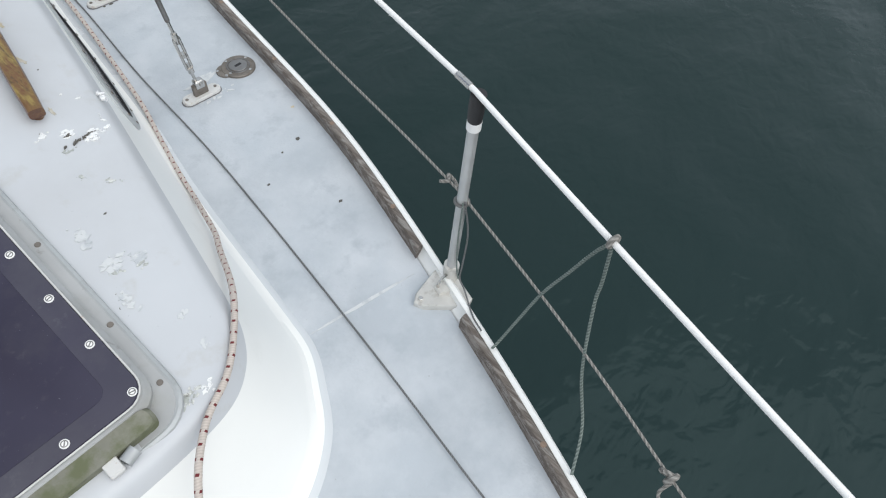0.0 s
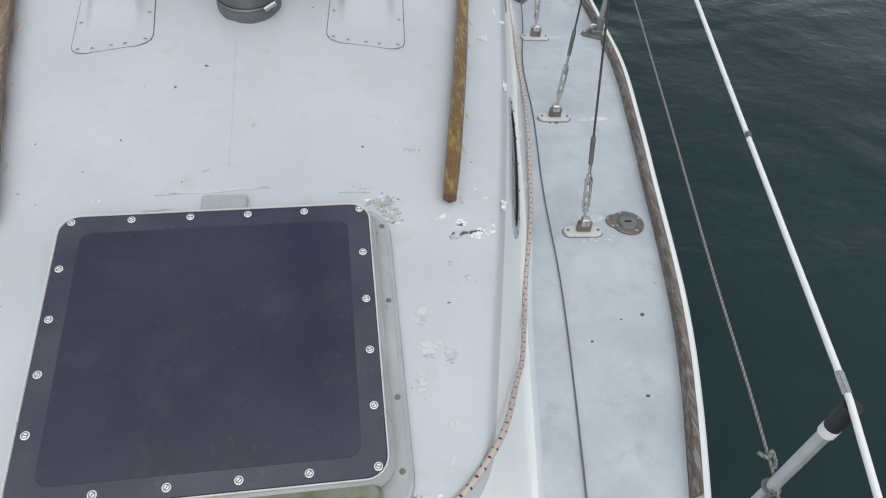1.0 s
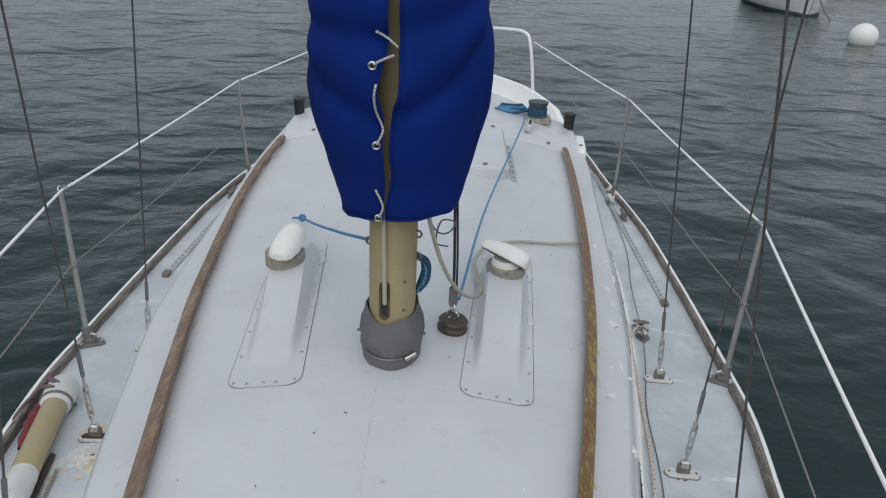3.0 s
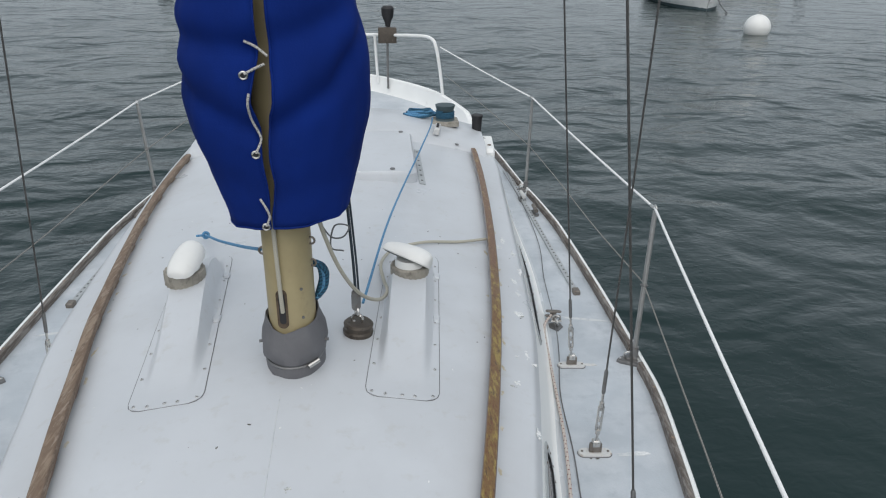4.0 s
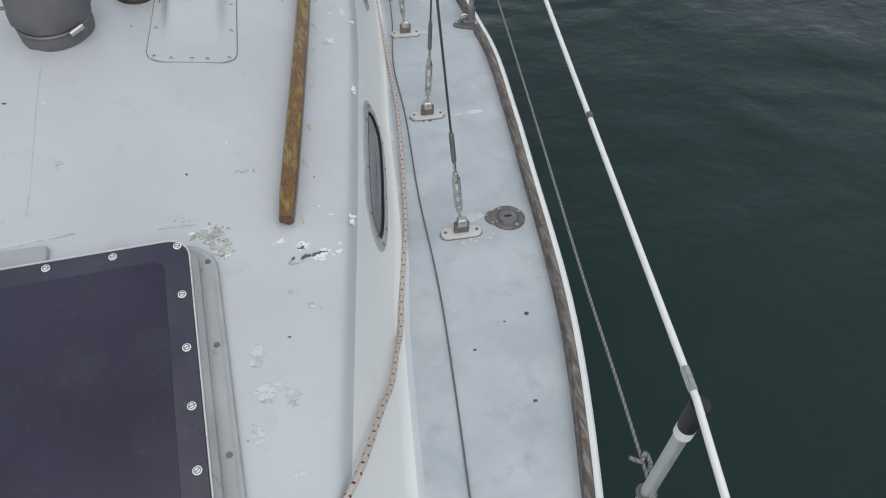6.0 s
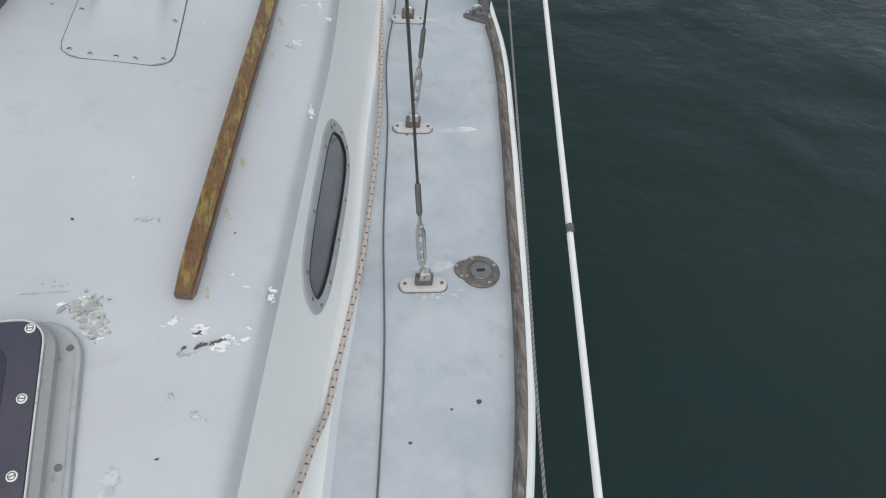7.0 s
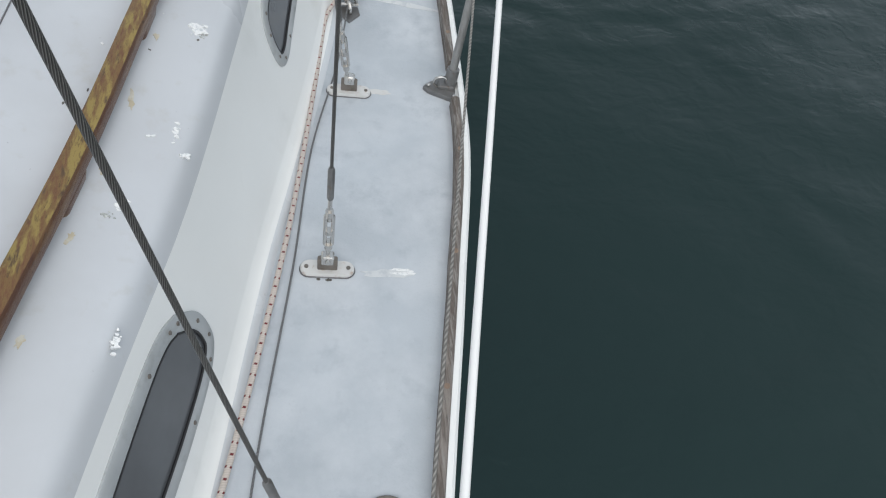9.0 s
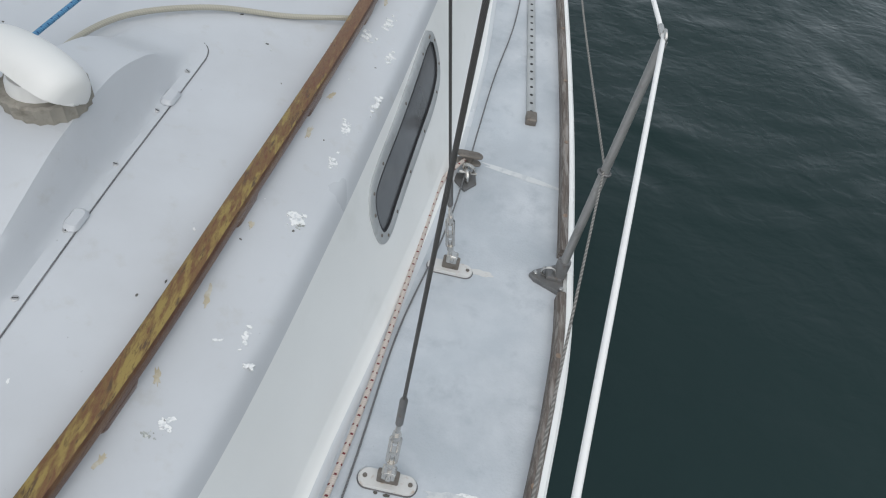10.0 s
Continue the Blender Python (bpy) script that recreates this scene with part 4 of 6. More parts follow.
rail_x = curve([0, 0.3, 0.6, 0.9, 1.2, 1.6, 2.1, 2.6, 3.08], [0.429, 0.489, 0.545, 0.596, 0.637, 0.685, 0.734, 0.772, 0.796])
rail_x_port = curve([0, 0.3, 0.6, 0.9, 1.2, 1.6, 2.1, 2.6, 3.08], [0.434, 0.495, 0.563, 0.624, 0.677, 0.744, 0.815, 0.860, 0.876])
for sign in (1, -1):
    line = [Vector(((rail_x if sign > 0 else rail_x_port)(y), y, 0)) for y in [3.08 * k / 60 for k in range(61)]]
    t = thing("handrail", on_roof(sign * 0.428, 0.0), "teak handrail with varnish peeling to bare yellow wood" if sign > 0 else "faded tan wooden handrail bolted along the cabin roof", "handrail", "roof handrails")
    rows = []
    for i, p in enumerate(line):
        d = (line[min(i + 1, len(line) - 1)] - line[max(i - 1, 0)]).normalized()
        n = Vector((d.y, -d.x, 0))
        end = min(i, len(line) - 1 - i)
        hh, ww = (0.034, 0.0135) if end == 0 else (0.039, 0.0155) if end == 1 else (0.041, 0.0162)
        row = []
        for a, b in ((-1, 0.019), (-1, hh - 0.006), (-0.85, hh - 0.0015), (-0.6, hh), (0.6, hh), (0.85, hh - 0.0015), (1, hh - 0.006), (1, 0.019), (0.8, 0.015), (-0.8, 0.015), (-1, 0.019)):
            q = p + n * a * ww
            row.append((sign * q.x, q.y, roof_z(p.x, p.y) + b))
        rows.append(row)
    bm = shell(rows)
    bmesh.ops.remove_doubles(bm, verts=bm.verts, dist=1e-6)
    bmesh.ops.holes_fill(bm, edges=[e for e in bm.edges if e.is_boundary])
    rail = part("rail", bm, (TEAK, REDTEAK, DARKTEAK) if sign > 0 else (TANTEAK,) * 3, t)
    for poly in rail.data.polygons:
        # side and end faces are darker and redder than the top
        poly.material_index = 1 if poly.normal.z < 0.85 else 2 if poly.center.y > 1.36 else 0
    for k in range(10):
        p = line[min(1 + int(k * (len(line) - 3) / 9), len(line) - 2)]
        q = line[min(1 + int(k * (len(line) - 3) / 9) + 1, len(line) - 1)]
        turn = math.degrees(math.atan2(-(q.x - p.x) * sign, q.y - p.y))
        part("foot", slab(outline("", 0.0215, 0.085, 0.012, 3), -0.003, 0.018, roof_frame(sign * p.x, p.y, turn), 0.003), REDTEAK if sign > 0 else TANTEAK, t)


def vent_box(sign):
    """A low moulded air duct with a screwed flange; the cowl stands on its forward end."""
    m0 = Matrix.Diagonal((1.068, 1.028, 1, 1))
    m0[0][1], m0[0][3], m0[1][3] = (0.079, 0.293, 0.502) if sign > 0 else (-0.108, -0.290, 0.502)
    t = thing("vent_box", on_roof(sign * 0.29, 0.52), "moulded white air duct with a screwed flange on the roof", "vent box", "vent boxes")
    high = curve([0.0, 0.05, 0.2, 0.36, 0.48, 0.60, 0.70, 0.82, 0.88], [0.0, 0.0, 0.028, 0.066, 0.090, 0.096, 0.074, 0.010, 0.0])
    half = curve([0.0, 0.006, 0.02, 0.04, 0.5, 0.83, 0.858, 0.873, 0.88], [0.056, 0.072, 0.084, 0.088, 0.087, 0.085, 0.079, 0.068, 0.050])
    bulge = curve([0.0, 0.15, 0.45, 0.6, 0.88], [0.058, 0.063, 0.068, 0.068, 0.060])
    rows = []
    for i in range(43):
        v = 0.88 * (1 - (1 - (i / 42) ** 1.15) ** 1.25)
        row = []
        for k in range(33):
            u = (k / 16 - 1) * half(v)
            s = abs(u) / bulge(v)
            hump = high(v) * (1 - min(max((s - 0.70) / 0.40, 0), 1) ** 2 * (3 - 2 * min(max((s - 0.70) / 0.40, 0), 1)))
            p = m0 @ Vector((u, v, 0))
            row.append((p.x, p.y, roof_z(p.x, p.y) + 0.0022 + hump))
        lo = [(x, y, z - 0.0055) for x, y, z in (row[0], row[-1])]
        rows.append([lo[0], *row, lo[1]])
    bm = shell([[(x, y, z - 0.0055) for x, y, z in rows[0]], *rows, [(x, y, z - 0.0055) for x, y, z in rows[-1]]])
    duct = part("duct", bm, ROOF, t)
    edge = []
    for v, u in [(0.0, -1), (0.0, 1), (0.006, 1), (0.02, 1), (0.04, 1), *((0.1 * k, 1) for k in range(1, 9)), (0.83, 1), (0.845, 1), (0.858, 1), (0.868, 1), (0.875, 1)]:
        p = m0 @ Vector((u * (half(v) + 0.001), v, 0))
        edge.append(on_roof(p.x, p.y, 0.0008))
    part("sealant", tube(edge, 0.0009, 5), SEALANT, t, "dark line of old sealant")
    edge = []
    for v in (0.0, 0.006, 0.02, 0.04, 0.2, 0.4, 0.6):
        p = m0 @ Vector((-(half(v) + 0.001), v, 0))
        edge.append(on_roof(p.x, p.y, 0.0008))
    part("sealant", tube(edge, 0.0008, 5), SEALANT, t)
    for v in (0.02, 0.14, 0.26, 0.38, 0.52, 0.66, 0.78):
        for s in (-1, 1):
            p = m0 @ Vector((s * (half(v) - 0.011), v, 0))
            screw(roof_frame(p.x, p.y, 0, 0.0018), 0.0048, duct, BRIGHT)
    for u in (-0.04, 0.0, 0.03):
        p = m0 @ Vector((u, 0.012, 0))
        screw(roof_frame(p.x, p.y, 0, 0.0018), 0.0048, duct, BRIGHT)
    for v in (0.40, 0.70):
        p = m0 @ Vector((0.080, v, 0))
        part("flange_tab", slab(outline("", 0.024, 0.045, 0.010, 3), 0.0, 0.007, roof_frame(p.x, p.y, -5 * sign, 0.003), 0.006), ROOF, t)
    return t


def cowl(sign, x, y, turn, tilt, face, size=1.0, lift=0.0):
    z = roof_z(x, y) + 0.087 + lift
    t = thing("cowl_vent", (x, y, z), "white clamshell cowl on a ribbed grey ring, over a duct", "cowl vent", "cowl vents")
    part("ribbed_ring", disc(0.0585, -lift, 0.031, pose(x, y, z), 0.003, seg=44, wobble=0.003), RING, t)
    part("neck", turned([(0.048, 0.028), (0.046, 0.042), (0.041, 0.052)], pose(x, y, z)), PLASTIC, t)
    bm = bmesh.new()
    m = pose(x - 0.010 * sign, y, z + 0.050, face, 0, 0) @ pose(0, 0, 0, 0, 0, turn) @ pose(0, 0, 0, 0, tilt, 0) @ Matrix.Scale(size, 4)
    rows = []
    for i in range(17):
        a = math.pi * i / 16
        cx = -0.086 * math.cos(a)
        w = 0.056 * math.sin(a) ** 0.45
        hh = 0.044 * math.sin(a) ** 0.42 * (1.12 - 0.25 * math.cos(a))
        rows.append([m @ Vector((cx, w * math.cos(math.pi * k / 14), hh * math.sin(math.pi * k / 14) ** 0.9 if 0 < k < 14 else 0)) for k in range(15)])
    shell(rows, bm)
    part("clamshell", bm, PLASTIC, t)
    # flat black plate in place of the shade inside the shell
    bm = slab([(0.080 * math.cos(2 * math.pi * k / 24), 0.049 * math.sin(2 * math.pi * k / 24)) for k in range(24)], -0.004, 0.001, m)
    part("mouth", bm, BLACK, t, "black plate for the shade in the open mouth")
    part("lip", tube([m @ Vector((0.085 * math.cos(2 * math.pi * k / 24), 0.051 * math.sin(2 * math.pi * k / 24), 0.0)) for k in range(25)], 0.003, 6), PLASTIC, t)


for sign in (1, -1):
    vent_box(sign)
cowl(1, 0.334, 1.050, -16, 26, -34, 0.94)
cowl(-1, -0.356, 1.030, 78, -16, 0, 0.84, 0.013)

# chipped paint, specks and old screw heads on the roof
roof = bpy.data.objects["cabin_roof"]
rnd = random.Random(7)
def chip(x, y, w, h, turn, n, size, material):
    part("chip", flakes(x, y, w, h, turn, int(1000 * abs(x) + 77 * abs(y)), n, size), material, roof)


# beside the hatch
chip(0.343, -0.255, 0.016, 0.050, 8, 26, 0.009, SCRAPE)
chip(0.354, -0.312, 0.040, 0.022, 10, 24, 0.010, SCRAPE)
chip(0.352, -0.335, 0.040, 0.008, -10, 6, 0.005, CHIP_DARK)
chip(0.387, -0.328, 0.026, 0.026, 0, 26, 0.008, SCRAPE)
chip(0.386, -0.342, 0.026, 0.020, 0, 6, 0.006, CHIP_DARK)
chip(0.330, -0.385, 0.018, 0.050, 6, 24, 0.007, SCRAPE)
chip(0.328, -0.378, 0.020, 0.040, 6, 6, 0.005, CHIP_DARK)
chip(0.412, -0.142, 0.024, 0.012, -40, 14, 0.004, CHIP_DARK)
chip(0.444, -0.168, 0.016, 0.012, 0, 12, 0.005, CHIP_DARK)
chip(0.458, -0.178, 0.010, 0.006, 0, 5, 0.004, CHIP_DARK)
chip(0.378, -0.451, 0.03, 0.014, 20, 9, 0.006, SCRAPE)
chip(0.370, -0.513, 0.03, 0.012, 40, 7, 0.006, SCRAPE)
chip(0.303, -0.569, 0.040, 0.020, 20, 30, 0.006, CHIP_DARK)
chip(0.329, -0.573, 0.03, 0.016, 30, 16, 0.006, CHIP)
# round the hatch corner and the rail end
chip(0.296, -0.006, 0.050, 0.040, 20, 60, 0.010, CHIP_DARK)
chip(0.311, -0.036, 0.030, 0.045, 0, 50, 0.009, CHIP_DARK)
chip(0.279, -0.004, 0.030, 0.016, 10, 16, 0.007, CHIP)
chip(0.301, 0.004, 0.028, 0.010, -20, 14, 0.006, CHIP)
chip(0.317, -0.048, 0.012, 0.024, 0, 16, 0.006, CHIP)
chip(0.413, -0.028, 0.026, 0.008, 30, 14, 0.006, CHIP)
chip(0.448, -0.043, 0.026, 0.016, 10, 26, 0.008, CHIP)
chip(0.480, -0.062, 0.040, 0.024, 14, 34, 0.009, CHIP)
chip(0.430, -0.078, 0.030, 0.010, 10, 12, 0.004, CHIP_DARK)
chip(0.552, 0.026, 0.008, 0.036, -8, 18, 0.006, CHIP)
chip(0.516, 0.038, 0.010, 0.012, 0, 8, 0.005, CHIP)
chip(0.518, -0.024, 0.006, 0.026, -8, 8, 0.004, CHIP)
chip(0.045, 0.200, 0.018, 0.016, 0, 12, 0.004, CHIP_DARK)
chip(0.265, 0.03, 0.06, 0.012, 0, 8, 0.004, CHIP_DARK)
# along the roof edge; white flakes also stand in for glossy streaks of light
chip(0.697, 1.044, 0.030, 0.034, 0, 34, 0.009, CHIP)
chip(0.702, 1.036, 0.018, 0.018, 0, 12, 0.004, CHIP_DARK)
chip(0.646, 0.797, 0.010, 0.012, 0, 7, 0.005, CHIP)
chip(0.680, 0.816, 0.007, 0.040, -6, 12, 0.006, CHIP)
chip(0.696, 0.773, 0.014, 0.010, 0, 9, 0.005, CHIP)
chip(0.620, 0.660, 0.014, 0.026, 0, 16, 0.008, CHIP)
chip(0.608, 0.640, 0.016, 0.012, 0, 10, 0.005, CHIP_DARK)
chip(0.640, 0.453, 0.010, 0.040, -6, 12, 0.006, CHIP)
chip(0.721, 1.200, 0.024, 0.030, 20, 18, 0.007, CHIP)
chip(0.727, 1.306, 0.022, 0.050, 20, 20, 0.008, CHIP)
chip(0.769, 1.403, 0.012, 0.070, -10, 18, 0.008, CHIP)
chip(0.771, 1.583, 0.014, 0.060, 0, 18, 0.008, CHIP)
chip(0.713, 1.619, 0.030, 0.050, 0, 16, 0.009, CHIP)
chip(0.748, 1.70, 0.020, 0.08, -10, 16, 0.009, CHIP)
chip(0.26, 0.60, 0.030, 0.026, 0, 16, 0.005, CHIP_DARK)
chip(-0.044, 0.073, 0.020, 0.007, 10, 8, 0.004, CHIP_DARK)
chip(0.36, 0.148, 0.05, 0.012, 5, 12, 0.005, SMUDGE)
part("scratch", flakes(0.468, -0.060, 0.072, 0.006, 14, 71, 26, 0.0040, lift=0.0022), DIRT, roof, "dark gouge through the paint")
part("scratch", flakes(0.445, -0.046, 0.014, 0.006, 16, 72, 8, 0.004, lift=0.0022), DIRT, roof)
for k, (x, y, w, h, a, mm) in enumerate(((-0.12, -0.024, 0.12, 0.014, -3, SMUDGE), (-0.02, 0.02, 0.16, 0.006, 2, SCRAPE), (0.24, 0.016, 0.045, 0.004, 4, SMUDGE))):
    part("scuff", blot(x, y, w, h, a, k + 300, roof_frame, 0.45, 0.0009), mm, roof)
for k in range(150):
    y = rnd.uniform(-0.6, 1.9)
    x = rnd.uniform(-0.95, 0.95) * roof_half(max(y, -0.44)) * (0.55 if y < -0.5 else 1)
    if abs(x) < 0.31 and -0.62 < y < 0.01:
        continue
    s = rnd.uniform(0.0012, 0.0040)
    part("speck", blot(x, y, s * rnd.uniform(1, 2.6), s, rnd.uniform(0, 180), k, roof_frame, 0.4, 0.0006), DIRT if rnd.random() < 0.75 else CHIP, roof)
part("seam", tube([on_roof(-0.004 + 0.003 * math.sin(9 * y), y, 0.0002) for y in [0.08 + 0.43 * k / 20 for k in range(21)]], 0.0011, 5), SCRAPE, roof, "faint raised seam")
for sign in (1, -1):
    for k in range(14):
        y = 0.04 + 0.135 * k + rnd.uniform(-0.02, 0.02)
        part("varnish_stain", blot(sign * ((rail_x if sign > 0 else rail_x_port)(y) + rnd.choice((-1, 1)) * 0.024), y, 0.009, rnd.uniform(0.015, 0.04), rnd.uniform(-20, 20), k + 200, roof_frame, 0.45, 0.0007), OCHRE, roof)

# ---- mast, its boot and cover ----
MX, MY = 0.014, 0.674
ovals = [(0.060 * math.cos(2 * math.pi * k / 28), 0.082 * math.sin(2 * math.pi * k / 28)) for k in range(28)]
t = thing("mast", (MX, MY, roof_z(MX, MY)), "cream painted oval mast stepped through the cabin roof", "mast")
part("spar", slab(ovals, roof_z(MX, MY) - 0.002, 6.4, pose(MX, MY, 0)), CREAM, t)
slot = part("exit_slot", slab(outline("", 0.027, 0.108, 0.0132, 6), 0.0, 0.0025, pose(MX - 0.012, MY - 0.0815, 0.252, 90, 0, 0)), BROWN, t, "brown-stained slot rim")
# the slot's shaded depth is a flat black plate
part("slot_opening", slab(outline("", 0.016, 0.086, 0.0078, 5), 0.0, 0.0035, pose(MX - 0.012, MY - 0.0815, 0.254, 90, 0, 0)), BLACK, slot)
part("tail_line", tube(smooth_line([(MX - 0.016, MY - 0.088, 0.50), (MX - 0.014, MY - 0.091, 0.40), (MX - 0.012, MY - 0.090, 0.30), (MX - 0.011, MY - 0.086, 0.245)]), 0.0052, 8), ROPE_TAN, slot)
for x, z in ((-0.058, 0.385), (0.062, 0.35), (0.062, 0.41)):
    part("eye", ring_bar((MX + x, MY - 0.02, z), (0.2, 1, 0), 0.009, 0.0028), BRONZE, t)
for z in (0.30, 0.22):
    part("rivet", disc(0.004, 0, 0.003, pose(MX + 0.035, MY - 0.067, z, 90, 0, 25), seg=8), DULL, t)

t = thing("mast_boot", (MX, MY, roof_z(MX, MY)), "grey rubber boot clamped round the mast's foot", "mast boot")
bm = bmesh.new()
rows = []
for j, (r, z) in enumerate(((1.27, -0.004), (1.30, 0.010), (1.29, 0.030), (1.22, 0.041), (1.36, 0.052), (1.41, 0.074), (1.36, 0.094), (1.20, 0.116), (1.11, 0.134), (1.09, 0.139), (1.02, 0.130))):
    row = []
    for k in range(49):
        a = 2 * math.pi * k / 48
        w = 1 + 0.05 * noise.noise((3 * math.cos(a), 3 * math.sin(a), 30 * z)) + (0.03 * math.sin(5 * a) if j in (5, 6) else 0)
        lift = (0.020 * min(1, 1 + math.sin(a)) + 0.005 * math.sin(4 * a)) * (1 if j > 6 else 0.35 if j == 6 else 0)
        row.append((MX + 0.0605 * r * w * math.cos(a), MY + 0.083 * (1 + (r - 1) * 0.8) * w * math.sin(a), 0.05 + z + lift))
    rows.append(row)
shell(rows, bm)
bmesh.ops.remove_doubles(bm, verts=bm.verts, dist=1e-5)
part("sleeve", bm, BOOT, t)
part("clamp", tube([(MX + 0.0765 * math.cos(2 * math.pi * k / 32), MY + 0.101 * math.sin(2 * math.pi * k / 32), 0.090) for k in range(33)], 0.004, 6), DULL, t, "steel hose clamp")
part("clamp_screw", tube([(MX + 0.042, MY - 0.094, 0.090), (MX + 0.068, MY - 0.076, 0.098)], 0.0075, 10), STEEL, t)
for x in (-0.079, 0.080):
    part("clamp_bolt", tube([(MX + x, MY - 0.02, 0.126), (MX + x * 1.13, MY - 0.022, 0.126)], 0.0042, 8), DULL, t)
part("deck_collar", disc(0.105, -0.006, 0.004, pose(MX, MY, 0.052), 0.002, seg=36), ROOF, t)

t = thing("mast_cover", (MX + 0.03, MY, 0.45), "blue canvas cover laced loosely round mast and boom end", "canvas cover")
mid_x = curve([0.42, 0.6, 0.8, 1.0, 1.4, 2.0], [0.034, 0.024, 0.020, 0.020, 0.014, 0.012])
wide = curve([0.42, 0.47, 0.62, 0.80, 0.92, 1.03, 1.2, 1.5, 2.0], [0.132, 0.138, 0.179, 0.208, 0.197, 0.171, 0.15, 0.13, 0.10])
deep = curve([0.42, 0.62, 0.8, 1.0, 1.5, 2.0], [0.13, 0.15, 0.165, 0.16, 0.13, 0.11])
gap_mid = curve([0.42, 0.50, 0.60, 0.65, 0.74, 0.775, 0.82, 0.88, 0.97, 1.1, 1.5, 2.0], [0.0, 0.002, 0.010, 0.006, 0.008, 0.010, 0.014, 0.020, 0.020, 0.012, 0.008, 0.01])
gap_half = curve([0.42, 0.50, 0.56, 0.60, 0.65, 0.71, 0.745, 0.78, 0.82, 0.87, 0.97, 1.1, 1.5, 2.0], [0.003, 0.004, 0.007, 0.010, 0.009, 0.010, 0.014, 0.024, 0.021, 0.014, 0.013, 0.012, 0.006, 0.002])
creases = [(1, 0.725, 0.135, 0.12, 0.030), (1, 0.90, 0.06, 0.07, 0.026), (1, 0.56, 0.04, 0.04, 0.035), (1, 1.06, -0.03, 0.06, 0.03), (-1, 0.715, 0.085, 0.10, 0.028), (-1, 0.885, 0.010, 0.10, 0.024), (-1, 0.575, 0.03, 0.04, 0.035), (-1, 1.05, 0.03, 0.06, 0.03)]


def edge_angle(z, x):
    """The angle round the cover at which its after face has that x."""
    v = (x - mid_x(z)) / wide(z)
    return -math.acos(math.copysign(abs(v) ** (1 / 0.85), v))


rows = []
for j in range(100):
    z = 0.486 + 1.452 * j / 99
    row = []
    wander = 0.0012 * noise.noise((z * 30, 0, 0))
    a0, a1 = edge_angle(z, gap_mid(z) + gap_half(z) + wander), edge_angle(z, gap_mid(z) - gap_half(z) + wander) + 2 * math.pi
    for k in range(97):
        a = a0 + (a1 - a0) * k / 96
        ca, sa = math.cos(a), math.sin(a)
        fold = 1 + 0.035 * noise.noise((2.2 * ca, 2.2 * sa, z * 3.5)) + 0.022 * noise.noise((5 * ca + 3, 5 * sa, z * 11)) + 0.008 * noise.noise((11 * ca, 11 * sa, z * 26))
        u, hand = (a - a0, 1) if a - a0 < math.pi else (a1 - a, -1)
        for side, z0, slope, deep_in, soft in creases:
            if side == hand:
                d = (z - z0 - slope * u) / soft
                fade = min(1, max(0, (2.2 - u) / 1.2)) * (0.45 + 0.55 * math.exp(-u * 1.2))
                fold -= deep_in * fade * math.exp(-d * d)
                fold += 0.4 * deep_in * fade * math.exp(-((d - 2.3) / 1.3) ** 2)
        low = 0.012 * ca + 0.005 * noise.noise((2 * ca, 2 * sa, 4)) if j == 0 else 0
        x = mid_x(z) + wide(z) * (1 + (fold - 1) * min(1, abs(ca) * 1.5)) * math.copysign(abs(ca) ** 0.85, ca)
        row.append((x, MY + 0.015 + deep(z) * fold * math.copysign(abs(sa) ** 0.9, sa), z + low))
    rows.append(row)
cover = part("canvas", shell(rows), CANVAS, t)
thick = cover.modifiers.new("cloth", "SOLIDIFY")
thick.thickness, thick.offset = 0.003, 0
part("hem", tube([Vector(p) for p in rows[0]], 0.0032, 6), CANVAS, t)
for s in (0, 96):
    part("edge_hem", tube([Vector(r[s]) for r in rows], 0.0026, 6), CANVAS, t)


def on_cover(x, z, out=0.004):
    """A point on the cover's after face."""
    near = min((p for r in rows for p in r if p[1] < MY), key=lambda p: (p[0] - x) ** 2 + (p[2] - z) ** 2)
    return Vector((x, near[1] - out, z))


for lace in ([(-0.017, 0.559), (-0.006, 0.538), (0.0, 0.518), (-0.004, 0.503), (-0.010, 0.492)], [(-0.013, 0.800), (-0.017, 0.775), (-0.015, 0.740), (-0.001, 0.703), (-0.005, 0.685), (-0.013, 0.670)],
             [(-0.017, 0.901), (0.006, 0.890), (0.029, 0.874)], [(0.022, 0.858), (0.0, 0.848), (-0.020, 0.838)], [(-0.010, 1.10), (0.004, 1.07), (0.002, 1.04), (-0.010, 1.016)], [(-0.010, 1.30), (0.006, 1.26), (-0.010, 1.22)]):
    part("lace", tube(smooth_line([on_cover(x, z, 0.0075) for x, z in lace], 5), 0.0027, 8), ROPE_WHITE, t, "white and black flecked lacing")
for x, z in ((-0.011, 0.488), (-0.014, 0.666), (-0.022, 0.835), (-0.012, 1.012), (-0.012, 1.216)):
    part("grommet", ring_bar(on_cover(x, z), (0, 1, 0.1), 0.0076, 0.0024, 14), STEEL, t)
    # eyelet's shade put in as a black disc
    part("grommet_hole", disc(0.006, 0, 0.001, Matrix.Translation(on_cover(x, z, 0.003)) @ pose(0, 0, 0, 90, 0, 0), seg=12), BLACK, t)


# ---- lines ----
def rope(name, pts, r, material, label, group="", seg=8, n=8):
    line = smooth_line(pts, n)
    t = thing(name, line[0], label, "rope", group)
    part("strand", tube(line, r, seg), material, t)
    return t


def dz(x, y, lift):
    return (x, y, deck_z(y) + lift)


